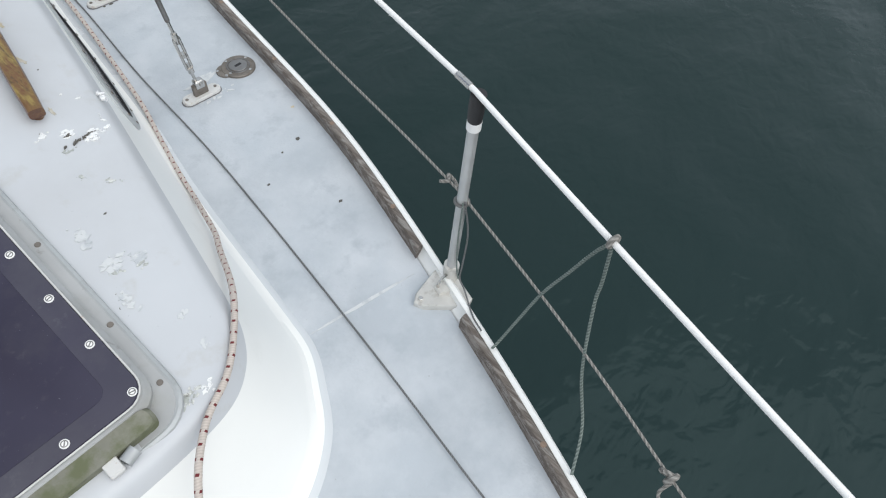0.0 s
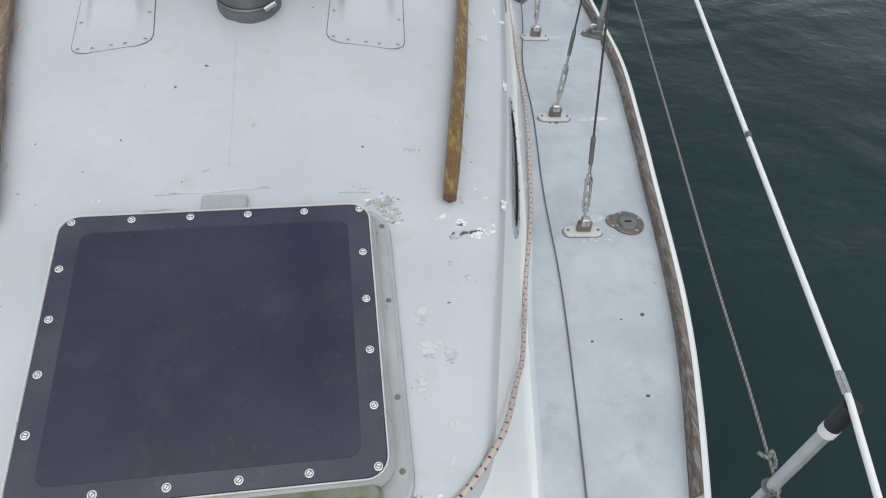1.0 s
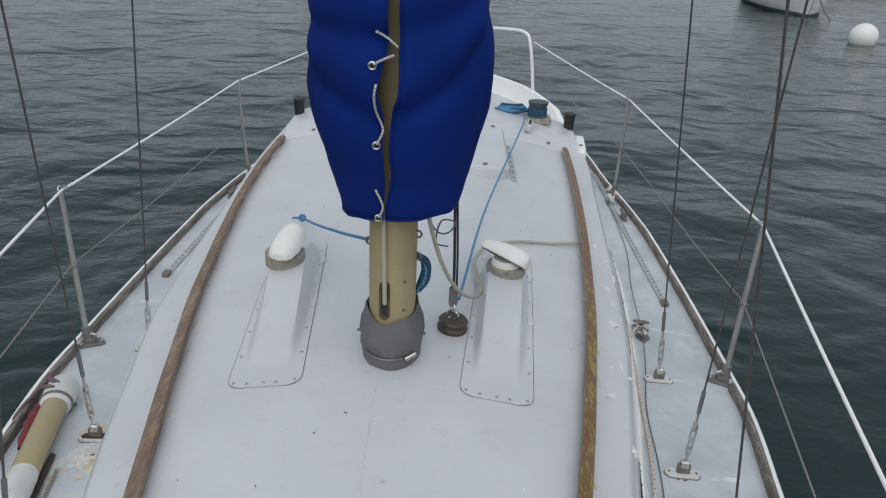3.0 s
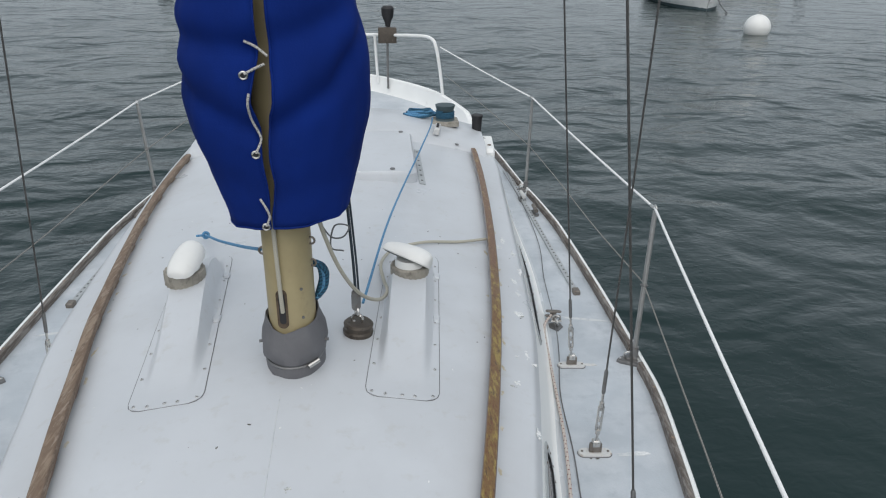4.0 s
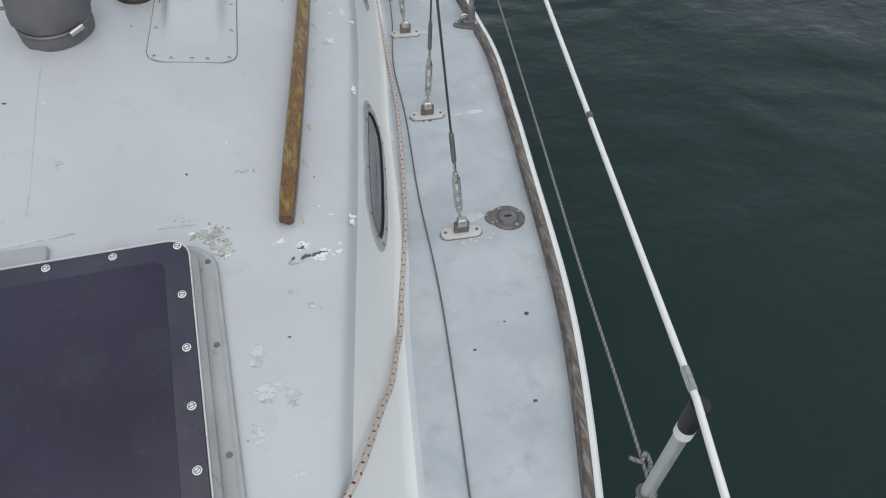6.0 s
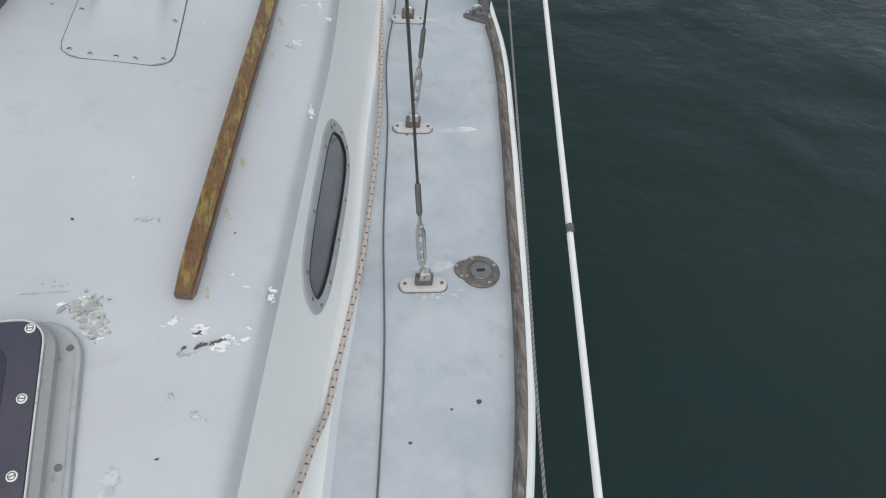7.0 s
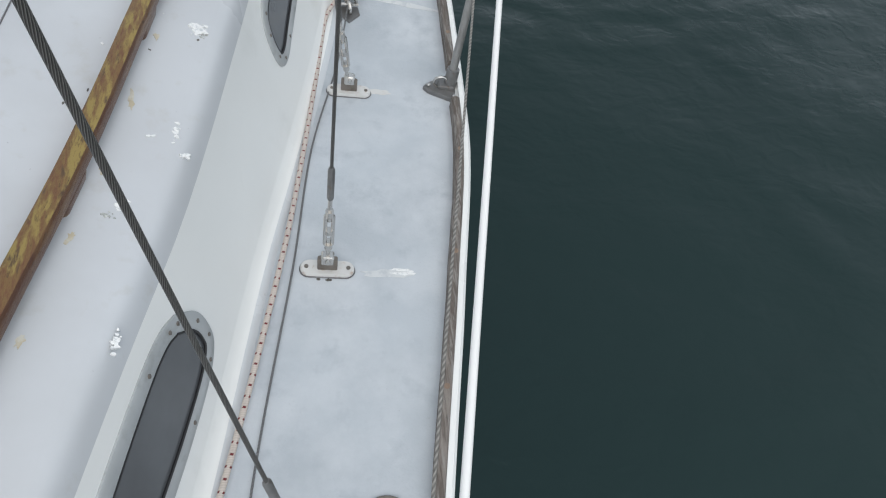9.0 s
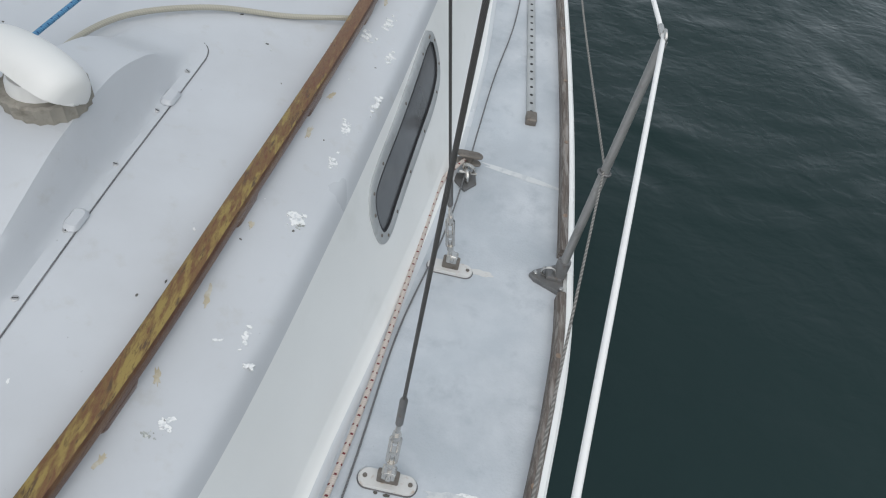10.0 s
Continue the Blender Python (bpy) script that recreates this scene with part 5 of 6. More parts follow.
rope("jib_sheet", [(0.10, -0.86, -0.42), (0.165, -0.77, -0.22), (0.224, -0.69, -0.098), on_roof(0.29, -0.62, 0.004), on_roof(0.36, -0.578, 0.006), on_roof(0.41, -0.53, 0.004), (0.468, -0.45, -0.115), (0.531, -0.31, -0.198), (0.566, -0.233, -0.25), (0.602, -0.125, -0.305), (0.628, -0.05, -0.352), dz(0.660, 0.07, 0.014), dz(0.698, 0.20, 0.012), dz(0.742, 0.36, 0.012), dz(0.822, 0.766, 0.012), dz(0.862, 1.03, 0.010), dz(0.905, 1.374, 0.012), dz(0.935, 1.6, 0.022), dz(0.985, 1.69, 0.035)], 0.0058, ROPE_RED, "white braided sheet with red flecks along the cabin's foot", seg=10)
rope("control_line", [dz(0.545, -1.05, 0.010), dz(0.569, -0.926, 0.008), dz(0.645, -0.54, 0.005), dz(0.746, 0.02, 0.004), dz(0.796, 0.43, 0.004), dz(0.850, 0.785, 0.004), dz(0.890, 1.12, 0.004), dz(0.957, 1.42, 0.006), dz(0.993, 1.65, 0.020), dz(1.045, 2.1, 0.010), dz(1.108, 2.526, 0.008), dz(1.13, 3.1, 0.010), dz(1.10, 3.7, 0.01)], 0.0021, LINE, "thin dark control line stretched along the side deck")
rope("lashing_cord", [(0.852, -0.628, -0.058), (0.873, -0.632, -0.17), (0.870, -0.634, -0.27), (0.866, -0.636, -0.315), (0.858, -0.657, -0.325), dz(0.815, -0.715, 0.036), dz(0.80, -0.75, 0.038)], 0.0018, LINE, "thin dark cord tied down a stanchion")
rope("lashing_cord", [(0.849, -0.626, -0.06), (0.842, -0.632, -0.16), (0.851, -0.634, -0.26), (0.861, -0.636, -0.31)], 0.0016, ROPE_GREEN, "thin dark cord tied down a stanchion")
t = rope("cord_knot", [(0.876, -0.588, -0.064), (0.888, -0.573, -0.073), (0.880, -0.563, -0.058), (0.866, -0.575, -0.054), (0.850, -0.568, -0.048)], 0.0034, ROPE_GREY, "frayed knot in the lower lifeline")
rope("hanging_cord", [(0.767, -0.920, 0.192), (0.781, -0.898, 0.13), (0.797, -0.872, 0.038), (0.807, -0.839, -0.074), (0.813, -0.812, -0.20), (0.808, -0.795, -0.285), (0.785, -0.79, deck_z(-0.8) + 0.036)], 0.0029, ROPE_GREEN, "grey-green cord hanging from the lifeline")
rope("hanging_cord", [(0.766, -0.920, 0.192), (0.779, -0.927, 0.09), (0.784, -0.931, 0.02), (0.774, -0.965, -0.144), (0.757, -1.015, -0.27), (0.69, -1.05, deck_z(-1.05) + 0.036)], 0.0029, ROPE_GREEN, "grey-green cord hanging from the lifeline")
t = thing("cord_hitch", (0.766, -0.920, 0.194), "pale hitch of cord round the white lifeline", "knot")
part("turns", ring_bar((0.766, -0.920, 0.193), (0.24, 1, 0), 0.0085, 0.004, 12), ROPE_GREY, t)
t = thing("line_knot", (0.721, -1.168, -0.137), "bulky frayed knot on the lower lifeline", "knot")
bm = ring_bar((0.721, -1.168, -0.137), (0.4, 1, 0.2), 0.010, 0.005, 12)
ring_bar((0.724, -1.159, -0.136), (1, 0.2, 0.4), 0.010, 0.0045, 12, bm)
tube(smooth_line([(0.719, -1.172, -0.14), (0.70, -1.167, -0.16), (0.69, -1.187, -0.18)]), 0.003, 6, bm)
part("turns", bm, ROPE_GREY, t)

# padeye, halyards and loose lines round the mast
PX, PY = 0.175, 0.805
t = thing("deck_organiser", on_roof(PX, PY), "round tarnished deck fitting with a shackle and block", "deck fitting")
part("drum", turned([(0.042, -0.004), (0.044, 0.010), (0.040, 0.016), (0.043, 0.030), (0.037, 0.036)], roof_frame(PX, PY)), TARNISH, t)
z0 = roof_z(PX, PY)
part("eye", ring_bar((PX, PY, z0 + 0.045), (0.3, 1, 0), 0.015, 0.005), STEEL, t)
part("shackle", ring_bar((PX - 0.001, PY, z0 + 0.07), (1, 0.3, 0), 0.015, 0.0045), STEEL, t)
bm = bmesh.new()
for s in (-1, 1):
    slab(outline("", 0.026, 0.060, 0.012, 4), 0.0, 0.003, pose(PX - 0.002, PY + s * 0.008, z0 + 0.108, 90, 0, 12), 0.001, bm)
part("block", bm, DULL, t)
rope("vang_line", [(PX - 0.002, PY, z0 + 0.12), (PX - 0.006, PY - 0.015, 0.30), (PX - 0.016, PY - 0.05, 0.52)], 0.0040, ROPE_DARK, "dark taut line from block to mast cover", "mast lines")
rope("vang_line", [(PX + 0.006, PY + 0.004, z0 + 0.13), (PX + 0.002, PY - 0.01, 0.30), (PX - 0.010, PY - 0.04, 0.52)], 0.0030, ROPE_DARK, "dark taut line from block to mast cover", "mast lines")
rope("grey_halyard", [(0.095, 0.63, 0.52), (0.105, 0.65, 0.44), (0.14, 0.71, 0.30), (0.185, 0.80, 0.18), (0.235, 0.90, 0.105), (0.262, 0.99, 0.085), (0.250, 1.12, 0.062), (0.243, 1.26, 0.055), (0.29, 1.40, 0.042), (0.41, 1.505, 0.022), (0.55, 1.57, -0.008), (0.665, 1.63, -0.025), (0.70, 1.65, -0.035)], 0.0056, ROPE_TAN, "slack grey-tan rope led from mast to handrail")
rope("blue_line", [(PX + 0.015, PY + 0.06, 0.115), (0.28, 1.60, 0.095), (0.44, 2.50, 0.085), (0.53, 3.0, 0.085), (0.565, 3.30, 0.07)], 0.0042, ROPE_BLUE, "taut light blue line led to the bow", n=10)
rope("blue_tether", [(-0.050, 0.66, 0.385), (-0.15, 0.90, 0.288), (-0.30, 1.26, 0.150), (-0.425, 1.565, 0.040), (-0.472, 1.61, 0.020)], 0.0046, ROPE_BLUE, "light blue tether with a knot on the roof")
t = thing("tether_knot", (-0.425, 1.565, 0.04), "blue overhand knot at the tether's end", "knot")
part("turns", ring_bar((-0.425, 1.565, 0.042), (1, -1.6, 0.6), 0.010, 0.006, 12), ROPE_BLUE, t)
t = thing("rope_coil", (0.085, 0.70, 0.22), "teal rope coil hung at the mast's side", "rope coil")
for k in range(9):
    o, q = 0.0075 * (k % 3), 0.009 * (k // 3)
    loop = [(0.072, 0.685 + q, 0.330), (0.086 + 0.6 * o, 0.69 + q, 0.322 - 0.3 * o), (0.090 + o, 0.70 + q, 0.290), (0.086 + o, 0.70 + q, 0.252 + 0.002 * k), (0.074 + 0.5 * o, 0.69 + q, 0.226 + 0.4 * o)]
    part("turn", tube(smooth_line(loop, 5), 0.0056, 7), ROPE_TEAL if k % 3 != 1 else ROPE_BLUE, t)
part("hitch", ring_bar((0.082, 0.695, 0.326), (0.4, 0.3, 1), 0.013, 0.005, 12), ROPE_TEAL, t)
t = thing("tangled_cord", (0.13, 0.73, 0.40), "thin tangled dark cord under the cover", "rope")
part("cord", tube(smooth_line([(0.09, 0.68, 0.46), (0.12, 0.70, 0.40), (0.15, 0.73, 0.385), (0.165, 0.74, 0.41), (0.13, 0.72, 0.42), (0.12, 0.70, 0.37), (0.15, 0.72, 0.35)], 6), 0.0022, 6), LINE, t)

# spar and cloth on the port side deck
A, B = Vector((-1.125, 0.985, deck_z(0.98) + 0.044)), Vector((-0.775, -0.30, deck_z(-0.3) + 0.046))
t = thing("spare_spar", A, "cream spar with white wrapped ends lashed on the side deck", "spar")
part("pole", tube([A.lerp(B, k / 12) for k in range(13)], 0.038, 20), CREAM, t)
part("end_wrap", tube([A.lerp(B, -0.012), A.lerp(B, 0.0), A.lerp(B, 0.05), A.lerp(B, 0.085), A.lerp(B, 0.09)], [0.034, 0.049, 0.051, 0.046, 0.040], 20), WRAP, t)
part("end_wrap", tube([A.lerp(B, 0.33), A.lerp(B, 0.34), A.lerp(B, 0.66), A.lerp(B, 1.0)], [0.038, 0.0405, 0.041, 0.041], 20), WRAP, t)
part("lashing", ring_bar(A.lerp(B, 0.075), B - A, 0.047, 0.006, 20), LINE, t)
t = thing("red_rag", A + Vector((-0.03, -0.10, -0.02)), "dark red cloth bundle beside the spar", "cloth")
bm = bmesh.new()
rows = []
for i in range(15):
    p = A.lerp(B, 0.06 + 0.20 * i / 14) + Vector((-0.055, 0.02, -0.010))
    r = 0.022 * math.sin(math.pi * (i + 0.6) / 15.2) ** 0.5
    rows.append([p + Vector((r * (1 + 0.5 * noise.noise((i * 0.7, k, 3))) * math.cos(2 * math.pi * k / 10), 0.3 * r * noise.noise((i, k * 0.9, 8)), r * (1 + 0.5 * noise.noise((i * 0.7, k, 5))) * math.sin(2 * math.pi * k / 10))) for k in range(11)])
shell(rows, bm)
part("folds", bm, RED, t)
rope("spar_strap", [dz(-1.0, 0.68, 0.012), dz(-0.965, 0.53, 0.013), dz(-0.925, 0.40, 0.012), dz(-0.878, 0.27, 0.012), dz(-0.835, 0.154, 0.012), dz(-0.795, 0.01, 0.012), dz(-0.755, -0.10, 0.012), dz(-0.70, -0.30, 0.009)], 0.009, MAROON, "dark maroon strap lying along the spare spar")
rope("spar_lashing", [dz(-0.955, 0.62, 0.012), dz(-0.935, 0.518, 0.008), dz(-0.90, 0.40, 0.007), dz(-0.866, 0.305, 0.008), dz(-0.82, 0.165, 0.007), dz(-0.775, 0.05, 0.007), dz(-0.732, -0.058, 0.007), dz(-0.70, -0.2, 0.007)], 0.0042, ROPE_GREY, "grey cord lying beside the spar")
rope("spar_lashing", [A + Vector((-0.055, 0.02, 0.03)), A + Vector((-0.02, -0.03, 0.054)), A + Vector((0.04, -0.05, 0.03)), A + Vector((0.062, -0.06, -0.03))], 0.008, PURPLE, "purple-grey cord round the spar's end")
rope("spar_lashing", [A + Vector((-0.06, 0.0, 0.01)), A + Vector((-0.035, -0.06, 0.04)), A + Vector((0.01, -0.07, 0.05)), A + Vector((0.055, -0.09, 0.01))], 0.007, PURPLE, "purple-grey cord round the spar's end")
rope("spar_lashing", [A + Vector((-0.05, 0.02, 0.02)), A + Vector((-0.075, -0.10, 0.0)), A + Vector((-0.07, -0.19, -0.01)), A + Vector((-0.045, -0.28, -0.01)), A + Vector((-0.03, -0.34, -0.02))], 0.006, PURPLE, "purple-grey cord beside the spar")

# ---- the bow ----
t = thing("fore_hatch", on_roof(0, 2.28), "low white fore hatch with a hinge strip", "hatch")
FH = Matrix.Translation((0, 2.66, 0)) @ pose(0, 0, crown(2.66) - 0.03, -0.6, 0, 0)
part("lid", slab(outline("", 0.84, 0.80, 0.06, 5), -0.02, 0.068, FH, 0.015), ROOF, t)
part("hinge_strip", slab(outline("", 0.030, 0.62, 0.004, 2), 0.0, 0.004, roof_frame(0.445, 2.58, 0, 0.001)), ALLOY, t)
for k in range(7):
    part("screw", disc(0.006, 0.004, 0.007, roof_frame(0.445, 2.32 + 0.086 * k, 0, 0.001), seg=8), DULL, t)
for x, y in ((0.36, 3.02), (0.30, 2.30), (0.10, 2.30)):
    part("stud", disc(0.012, 0.066, 0.074, FH @ pose(x, y - 2.66, 0), seg=10), DULL, t)

bm = bmesh.new()
rows = []
for y, lift in ((3.08, -0.004), (3.12, 0.03), (3.20, 0.055), (3.40, 0.060), (3.62, 0.060), (3.66, 0.045), (3.68, -0.12)):
    half = roof_half(y) * 0.93
    rows.append([(half * (k / 14 - 1), y, roof_z(half * (k / 14 - 1), min(y, 3.6)) + lift) for k in range(29)])
tagged(part("foredeck_step", shell(rows), ROOF), "low white step across the foredeck", "deck step", kind="structure")
for x, y in ((0.70, 3.11), (-0.70, 3.11)):
    part("stud", disc(0.011, 0, 0.006, roof_frame(x, y, 0, 0.022), seg=10), DULL, bpy.data.objects["foredeck_step"])

bm = bmesh.new()
for sign in (1, -1):
    rows = []
    for k in range(25):
        y = 4.25 + 1.34 * k / 24
        h, z = hull_half(y), deck_z(y)
        up = 0.13 * min(1, k / 5)
        rows.append([(sign * max(h - q, 0), y, z + w) for q, w in ((0.10, 0.0), (0.075, 0.02), (0.045, up), (0.02, up + 0.008), (0.0, up - 0.004), (0.0, 0.0))])
    shell(rows, bm)
tagged(part("bow_bulwark", bm, HULL), "raised white bulwark round the bow", "bulwark", kind="structure")

t = thing("anchor_winch", (0.655, 3.44, roof_z(0.655, 3.44) + 0.06), "dark teal winch drum on a grey pad", "winch")
m = Matrix.Translation((0.655, 3.44, roof_z(0.655, 3.44) + 0.058))
part("pad", slab(outline("", 0.17, 0.15, 0.02, 3), 0, 0.03, m, 0.004), RING, t)
part("drum", turned([(0.062, 0.03), (0.052, 0.05), (0.045, 0.075), (0.060, 0.108), (0.064, 0.125), (0.03, 0.128)], m), GREEN, t)
part("rope_turns", tube([m @ Vector((0.055 * math.cos(k * 0.5), 0.055 * math.sin(k * 0.5), 0.045 + 0.0007 * k)) for k in range(60)], 0.007, 6), ROPE_TEAL, t)
t = thing("rope_coil", (0.50, 3.52, roof_z(0.5, 3.52) + 0.06), "blue and white rope heaped beside the winch", "rope coil")
for k in range(7):
    z = roof_z(0.5, 3.52) + 0.07 + 0.005 * k
    part("turn", tube(smooth_line([(0.50 + (0.105 - 0.006 * k) * math.cos(a * math.pi / 4 + k), 3.52 + (0.05 - 0.003 * k) * math.sin(a * math.pi / 4 + k), z + 0.006 * math.sin(a * 2 + k)) for a in range(9)], 4), 0.009, 7), ROPE_BLUE if k % 3 else ROPE_TEAL, t)
t = thing("mooring_post", (0.87, 3.50, roof_z(0.87, 3.5)), "black mooring post at the cabin's front corner", "post")
m = Matrix.Translation((0.87, 3.50, roof_z(0.87, 3.5)))
part("post", turned([(0.040, -0.01), (0.036, 0.02), (0.030, 0.04), (0.034, 0.14), (0.040, 0.155), (0.034, 0.16)], m), BLACK, t)
part("cross_pin", tube([m @ Vector((-0.05, -0.04, 0.03)), m @ Vector((0.05, -0.09, 0.01))], 0.016, 10), BLACK, t)
t = thing("mooring_post", (-0.87, 3.50, roof_z(0.87, 3.5)), "black mooring post at the cabin's front corner", "post")
m = Matrix.Translation((-0.87, 3.50, roof_z(0.87, 3.5)))
part("post", turned([(0.040, -0.01), (0.036, 0.02), (0.030, 0.04), (0.034, 0.14), (0.040, 0.155), (0.034, 0.16)], m), BLACK, t)
for sign in (1,):
    t = thing("corner_block", (sign * 0.915, 3.30, roof_z(0.915, 3.30)), "worn white corner block at the cabin's front", "corner block")
    part("block", slab(outline("", 0.075, 0.34, 0.025, 4), -0.04, 0.040, Matrix.Translation((sign * 0.92, 3.32, roof_z(0.92, 3.32))) @ pose(0, 0, 0, 0, 0, -5 * sign), 0.02), SIDE, t)
    part("rust_bolt", disc(0.012, 0.0, 0.008, Matrix.Translation((sign * 0.92, 3.25, roof_z(0.92, 3.25) + 0.036)), 0.002, seg=10), BROWN, t)
t = thing("line_jammer", (0.585, 3.22, roof_z(0.585, 3.22) + 0.05), "pale metal jammer holding the blue line", "jammer")
part("body", slab(outline("", 0.035, 0.17, 0.008, 2), 0.0, 0.035, roof_frame(0.585, 3.22, -8, 0.05), 0.006), PLATE, t)
part("jaw", slab(outline("", 0.015, 0.08, 0.004, 2), 0.035, 0.045, roof_frame(0.585, 3.22, -8, 0.05), 0.002), BLACK, t)
for sign in (1, -1):
    for y, q in ((3.22, 0.09), (2.98, 0.085)):
        t = thing("deck_cleat", (sign * (hull_half(y) - q), y, deck_z(y)), "small metal cleat block beside the toe rail", "cleat", "deck cleats")
        m = deck_frame(sign * (hull_half(y) - q), y)
        part("base", slab(outline("", 0.045, 0.085, 0.015, 3), 0, 0.012, m, 0.003), DULL, t)
        part("horn", tube([m @ Vector((0, -0.05, 0.04)), m @ Vector((0, 0.05, 0.04))], 0.012, 10), PLATE if y > 3.1 else BRONZE, t)
        part("stem", tube([m @ Vector((0, 0, 0.008)), m @ Vector((0, 0, 0.04))], 0.012, 10), DULL, t)

t = thing("bow_pulpit", (0.0, 4.9, -0.2), "white tubular pulpit rail round the bow", "pulpit")
half_path = [(0.775, 4.90, -0.215), (0.735, 4.90, 0.10), (0.700, 4.91, 0.275), (0.665, 4.95, 0.325), (0.58, 5.06, 0.332), (0.32, 5.34, 0.302), (0.0, 5.50, 0.288)]
for sign in (1, -1):
    part("rail", tube(smooth_line([(sign * x, y, z) for x, y, z in half_path], 6), 0.0135, 10), COATED, t)
    part("foot", disc(0.035, 0, 0.012, pose(sign * 0.775, 4.90, deck_z(4.9) + 0.02), 0.003, seg=16), STEEL, t)
    part("front_leg", tube([(sign * 0.20, 5.41, 0.294), (sign * 0.22, 5.42, -0.13)], 0.0125, 10), COATED, t)
t = thing("bow_light", (0.31, 5.33, -0.15), "dark navigation light on a thin bow post", "navigation light")
part("post", tube([(0.31, 5.34, -0.16), (0.31, 5.34, 0.30)], 0.010, 8), DULL, t)
part("box", slab(outline("", 0.16, 0.07, 0.01, 2), 0.0, 0.13, pose(0.31, 5.32, 0.24), 0.01), TARNISH, t)
part("lamp", turned([(0.02, 0.0), (0.028, 0.04), (0.05, 0.09), (0.055, 0.15), (0.04, 0.17)], pose(0.315, 5.32, 0.375), 14), BLACK, t)

# ---- moored boats and buoys ----
def moored_boat(at, heading, length, beam, label, mast=True, hull_mat=None, stripe=None):
    t = thing("moored_boat", (at[0], at[1], WATER_Z), label, "sailboat", "moored boats")
    m = pose(at[0], at[1], WATER_Z, 0, 0, heading)
    half = curve([0, 0.12, 0.4, 0.62, 0.82, 0.94, 1.0], [0.36, 0.42, 0.5, 0.48, 0.34, 0.155, 0.004])
    sheer = curve([0, 0.4, 1.0], [0.80, 0.74, 1.08])
    rows = {1: [], -1: []}
    for i in range(29):
        s = i / 28
        for sign in (1, -1):
            h = half(s) * beam
            z = sheer(s)
            rows[sign].append([m @ Vector((sign * h * q, length * (s - rake), w)) for q, w, rake in ((0.42, -0.25, 0.03 * s), (0.78, 0.0, 0.05 * s), (0.92, 0.3 * z, 0.03 * s), (1.0, z * 0.75, 0.012 * s), (1.0, z, 0.0), (0.97, z + 0.03, 0.0), (0.93, z - 0.03, 0.004 * s), (0.0, z, 0.01 * s))])
    bm = bmesh.new()
    for sign in (1, -1):
        shell(rows[sign], bm)
    vs = [bm.verts.new(p) for p in rows[1][0][:7]] + [bm.verts.new(p) for p in reversed(rows[-1][0][:7])]
    bm.faces.new(vs)
    hull = part("hull", bm, hull_mat or HULL, t)
    bm = shell([[m @ Vector((sign_x * half(i / 20) * beam * 1.006, length * (i / 20 - 0.004 * i / 20), sheer(i / 20) * 0.93)) for sign_x in (1,)] + [m @ Vector((half(i / 20) * beam * 1.006, length * (i / 20 - 0.004 * i / 20), sheer(i / 20) * 0.87))] for i in range(20)])
    part("stripe", bm, stripe or ALLOY, hull, smooth=False)
    rows2 = {s: [[m @ Vector((s * half(i / 20) * beam * (0.78 + 0.14 * w / (0.3 * sheer(i / 20))) * 1.02, length * (i / 20 - 0.045 * i / 20), w)) for w in (-0.06, 0.04, 0.10)] for i in range(21)] for s in (1, -1)}
    for s in (1, -1):
        part("boot_top", shell(rows2[s]), GREEN, hull, "dark painted waterline", smooth=False)
    cab = []
    for s, w, h in ((0.26, 0.30, 0.0), (0.265, 0.30, 0.36), (0.30, 0.31, 0.42), (0.55, 0.27, 0.36), (0.66, 0.18, 0.26), (0.72, 0.13, 0.02)):
        z = sheer(s) - 0.02
        cab.append([m @ Vector((w * beam * a, length * s, z + h * b)) for a, b in ((1, 0), (0.92, 0.8), (0.75, 1.0), (0, 1.08), (-0.75, 1.0), (-0.92, 0.8), (-1, 0))])
    part("cabin", shell(cab), PLASTIC, t)
    for s in (0.33, 0.42, 0.51):
        for sign in (1, -1):
            c = Vector((sign * (0.3 if s < 0.5 else 0.283) * beam, length * s, sheer(s) + 0.17))
            part("window", slab(outline("", 0.42, 0.15, 0.05, 3), -0.03, 0.03, m @ Matrix.Translation(c) @ pose(0, 0, 0, 90, 0, 90)), GLASS, t)
    if mast:
        part("mast", tube([m @ Vector((0, length * 0.56, 0.9)), m @ Vector((0, length * 0.55, 10.5))], 0.07, 12), ALLOY, t)
        part("boom", tube([m @ Vector((0, length * 0.54, 1.9)), m @ Vector((0, length * 0.12, 1.95))], 0.11, 12), CANVAS, t)
        part("forestay", tube([m @ Vector((0, length * 0.985, 1.1)), m @ Vector((0, length * 0.555, 10.3))], 0.03, 8), COATED, t)
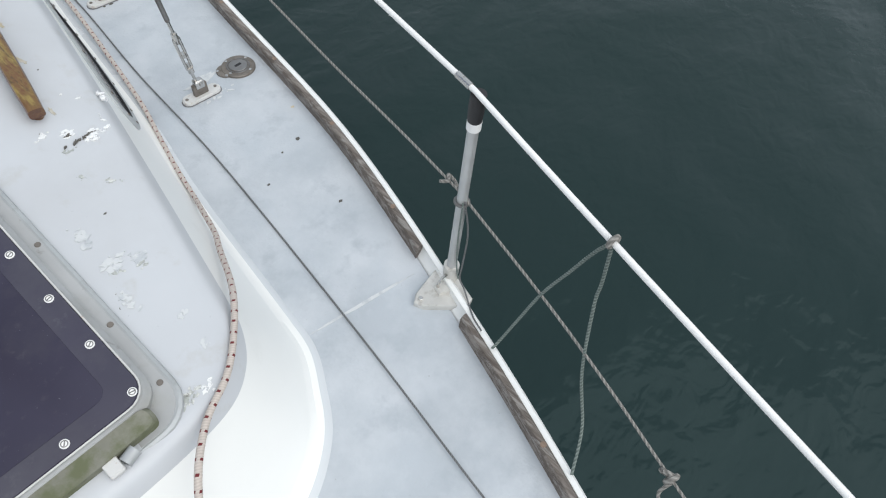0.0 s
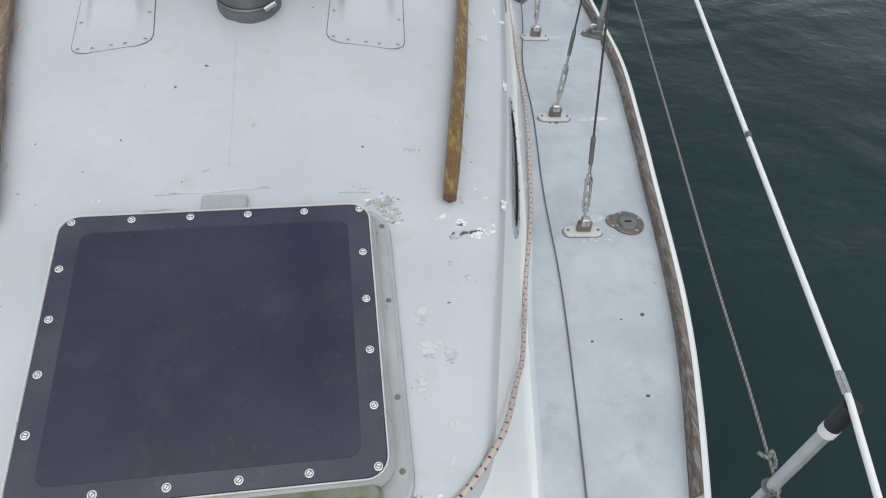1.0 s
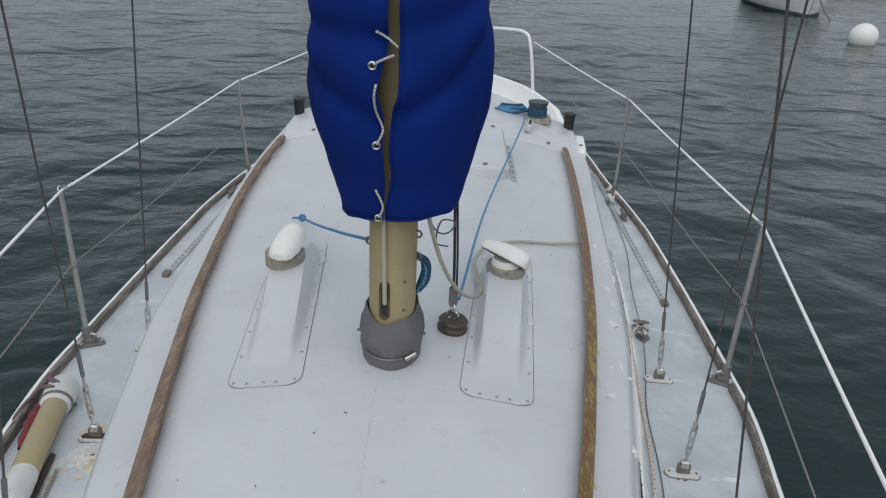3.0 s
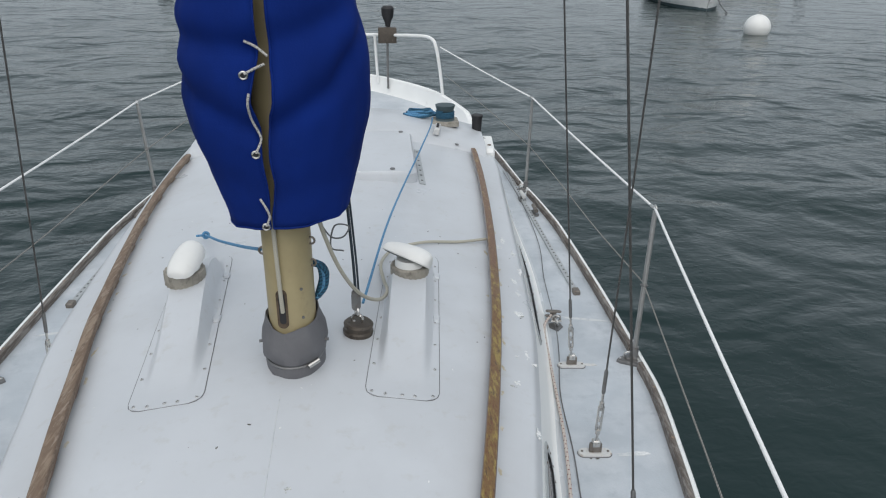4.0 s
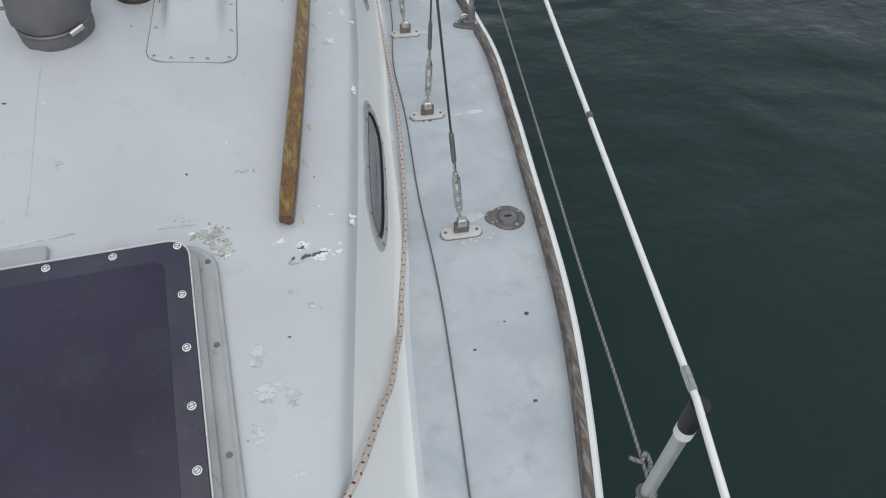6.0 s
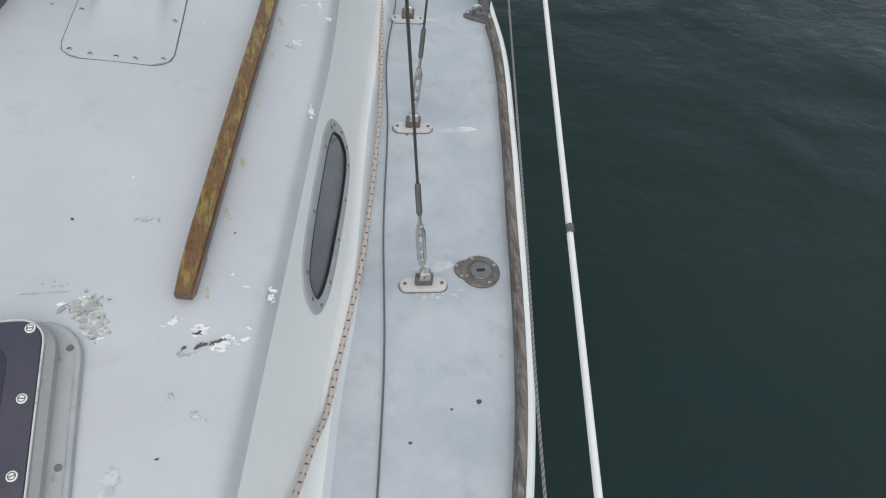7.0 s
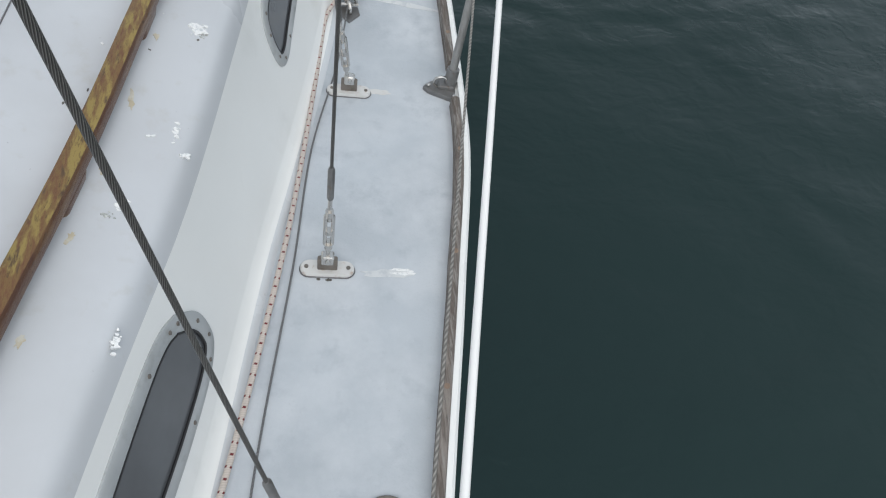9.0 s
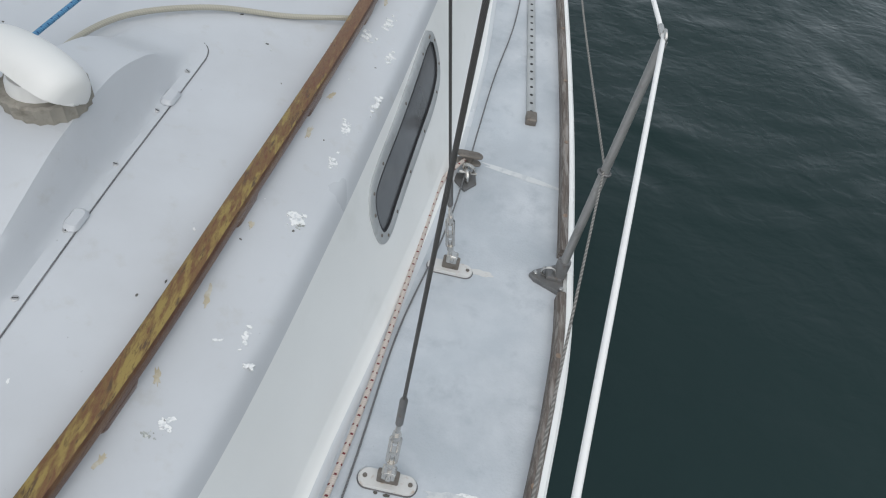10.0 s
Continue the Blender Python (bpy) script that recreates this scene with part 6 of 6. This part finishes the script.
    for sign in (1, -1):
        part("rail", tube(smooth_line([m @ Vector((sign * half(s) * beam * 0.92, length * s, sheer(s) + 0.58)) for s in (0.02, 0.25, 0.5, 0.75, 0.93, 0.99)], 4), 0.014, 6), STEEL, t)
        for s in (0.05, 0.25, 0.45, 0.65, 0.85, 0.96):
            part("post", tube([m @ Vector((sign * half(s) * beam * 0.92, length * s, sheer(s))), m @ Vector((sign * half(s) * beam * 0.92, length * s, sheer(s) + 0.58))], 0.013, 6), STEEL, t)
    bow = m @ Vector((0, length * 0.99, 1.0))
    part("anchor", ring_bar(bow + Vector((0.0, 0, -0.1)), (1, 0.4, 0), 0.08, 0.035, 10), BLACK, t)
    return t, bow


boat, bow = moored_boat((12.5, 30.2), 172, 7.0, 2.5, "white moored sailboat with a low cabin, on the water")
t = thing("mooring_line", bow, "dark mooring line from a moored boat's bow", "rope")
part("strand", tube(smooth_line([bow + Vector((0, 0, -0.15)), bow + Vector((0.25, -0.3, -0.75)), (bow.x + 0.42, bow.y - 0.75, WATER_Z - 0.06)], 4), 0.022, 6), LINE, t)
moored_boat((18.2, 43.5), 220, 6.9, 2.5, "white moored sailboat farther off on the water")
moored_boat((-7.75, 36.4), 200, 7.2, 2.4, "white moored sailboat seen past the mast cover")
t, _ = moored_boat((-0.8, 58.0), 260, 4.0, 1.6, "small dark moored dinghy far across the harbour", False, GREEN, RED)


def buoy(x, y, r, material, label, flat=1.0):
    t = thing("mooring_buoy", (x, y, WATER_Z - 0.3 * r), label, "buoy", "mooring buoys")
    m = pose(x, y, WATER_Z - 0.3 * r)
    part("float", turned([(max(0.03, r * math.sin(math.pi * k / 14)), (r - r * math.cos(math.pi * k / 14)) * flat - 0.2 * r) for k in range(15)], m, 24), material, t)
    if material is not PLASTIC:
        part("band", turned([(r * 1.003, r * flat - 0.32 * r), (r * 1.012, r * flat - 0.22 * r), (r * 1.003, r * flat - 0.14 * r)], m, 24), GREEN, t)
    part("ring", ring_bar(m @ Vector((0, 0, 2 * r * flat - 0.2 * r + 0.03)), (1, 0.3, 0), 0.045, 0.012), STEEL, t)


buoy(10.15, 17.35, 0.335, PLASTIC, "large white round mooring buoy on the water")
buoy(21.8, 35.1, 0.36, BLACK, "dark mooring buoy floating on the water", 0.8)
buoy(-8.1, 28.4, 0.30, BLACK, "dark mooring buoy floating on the water", 0.85)
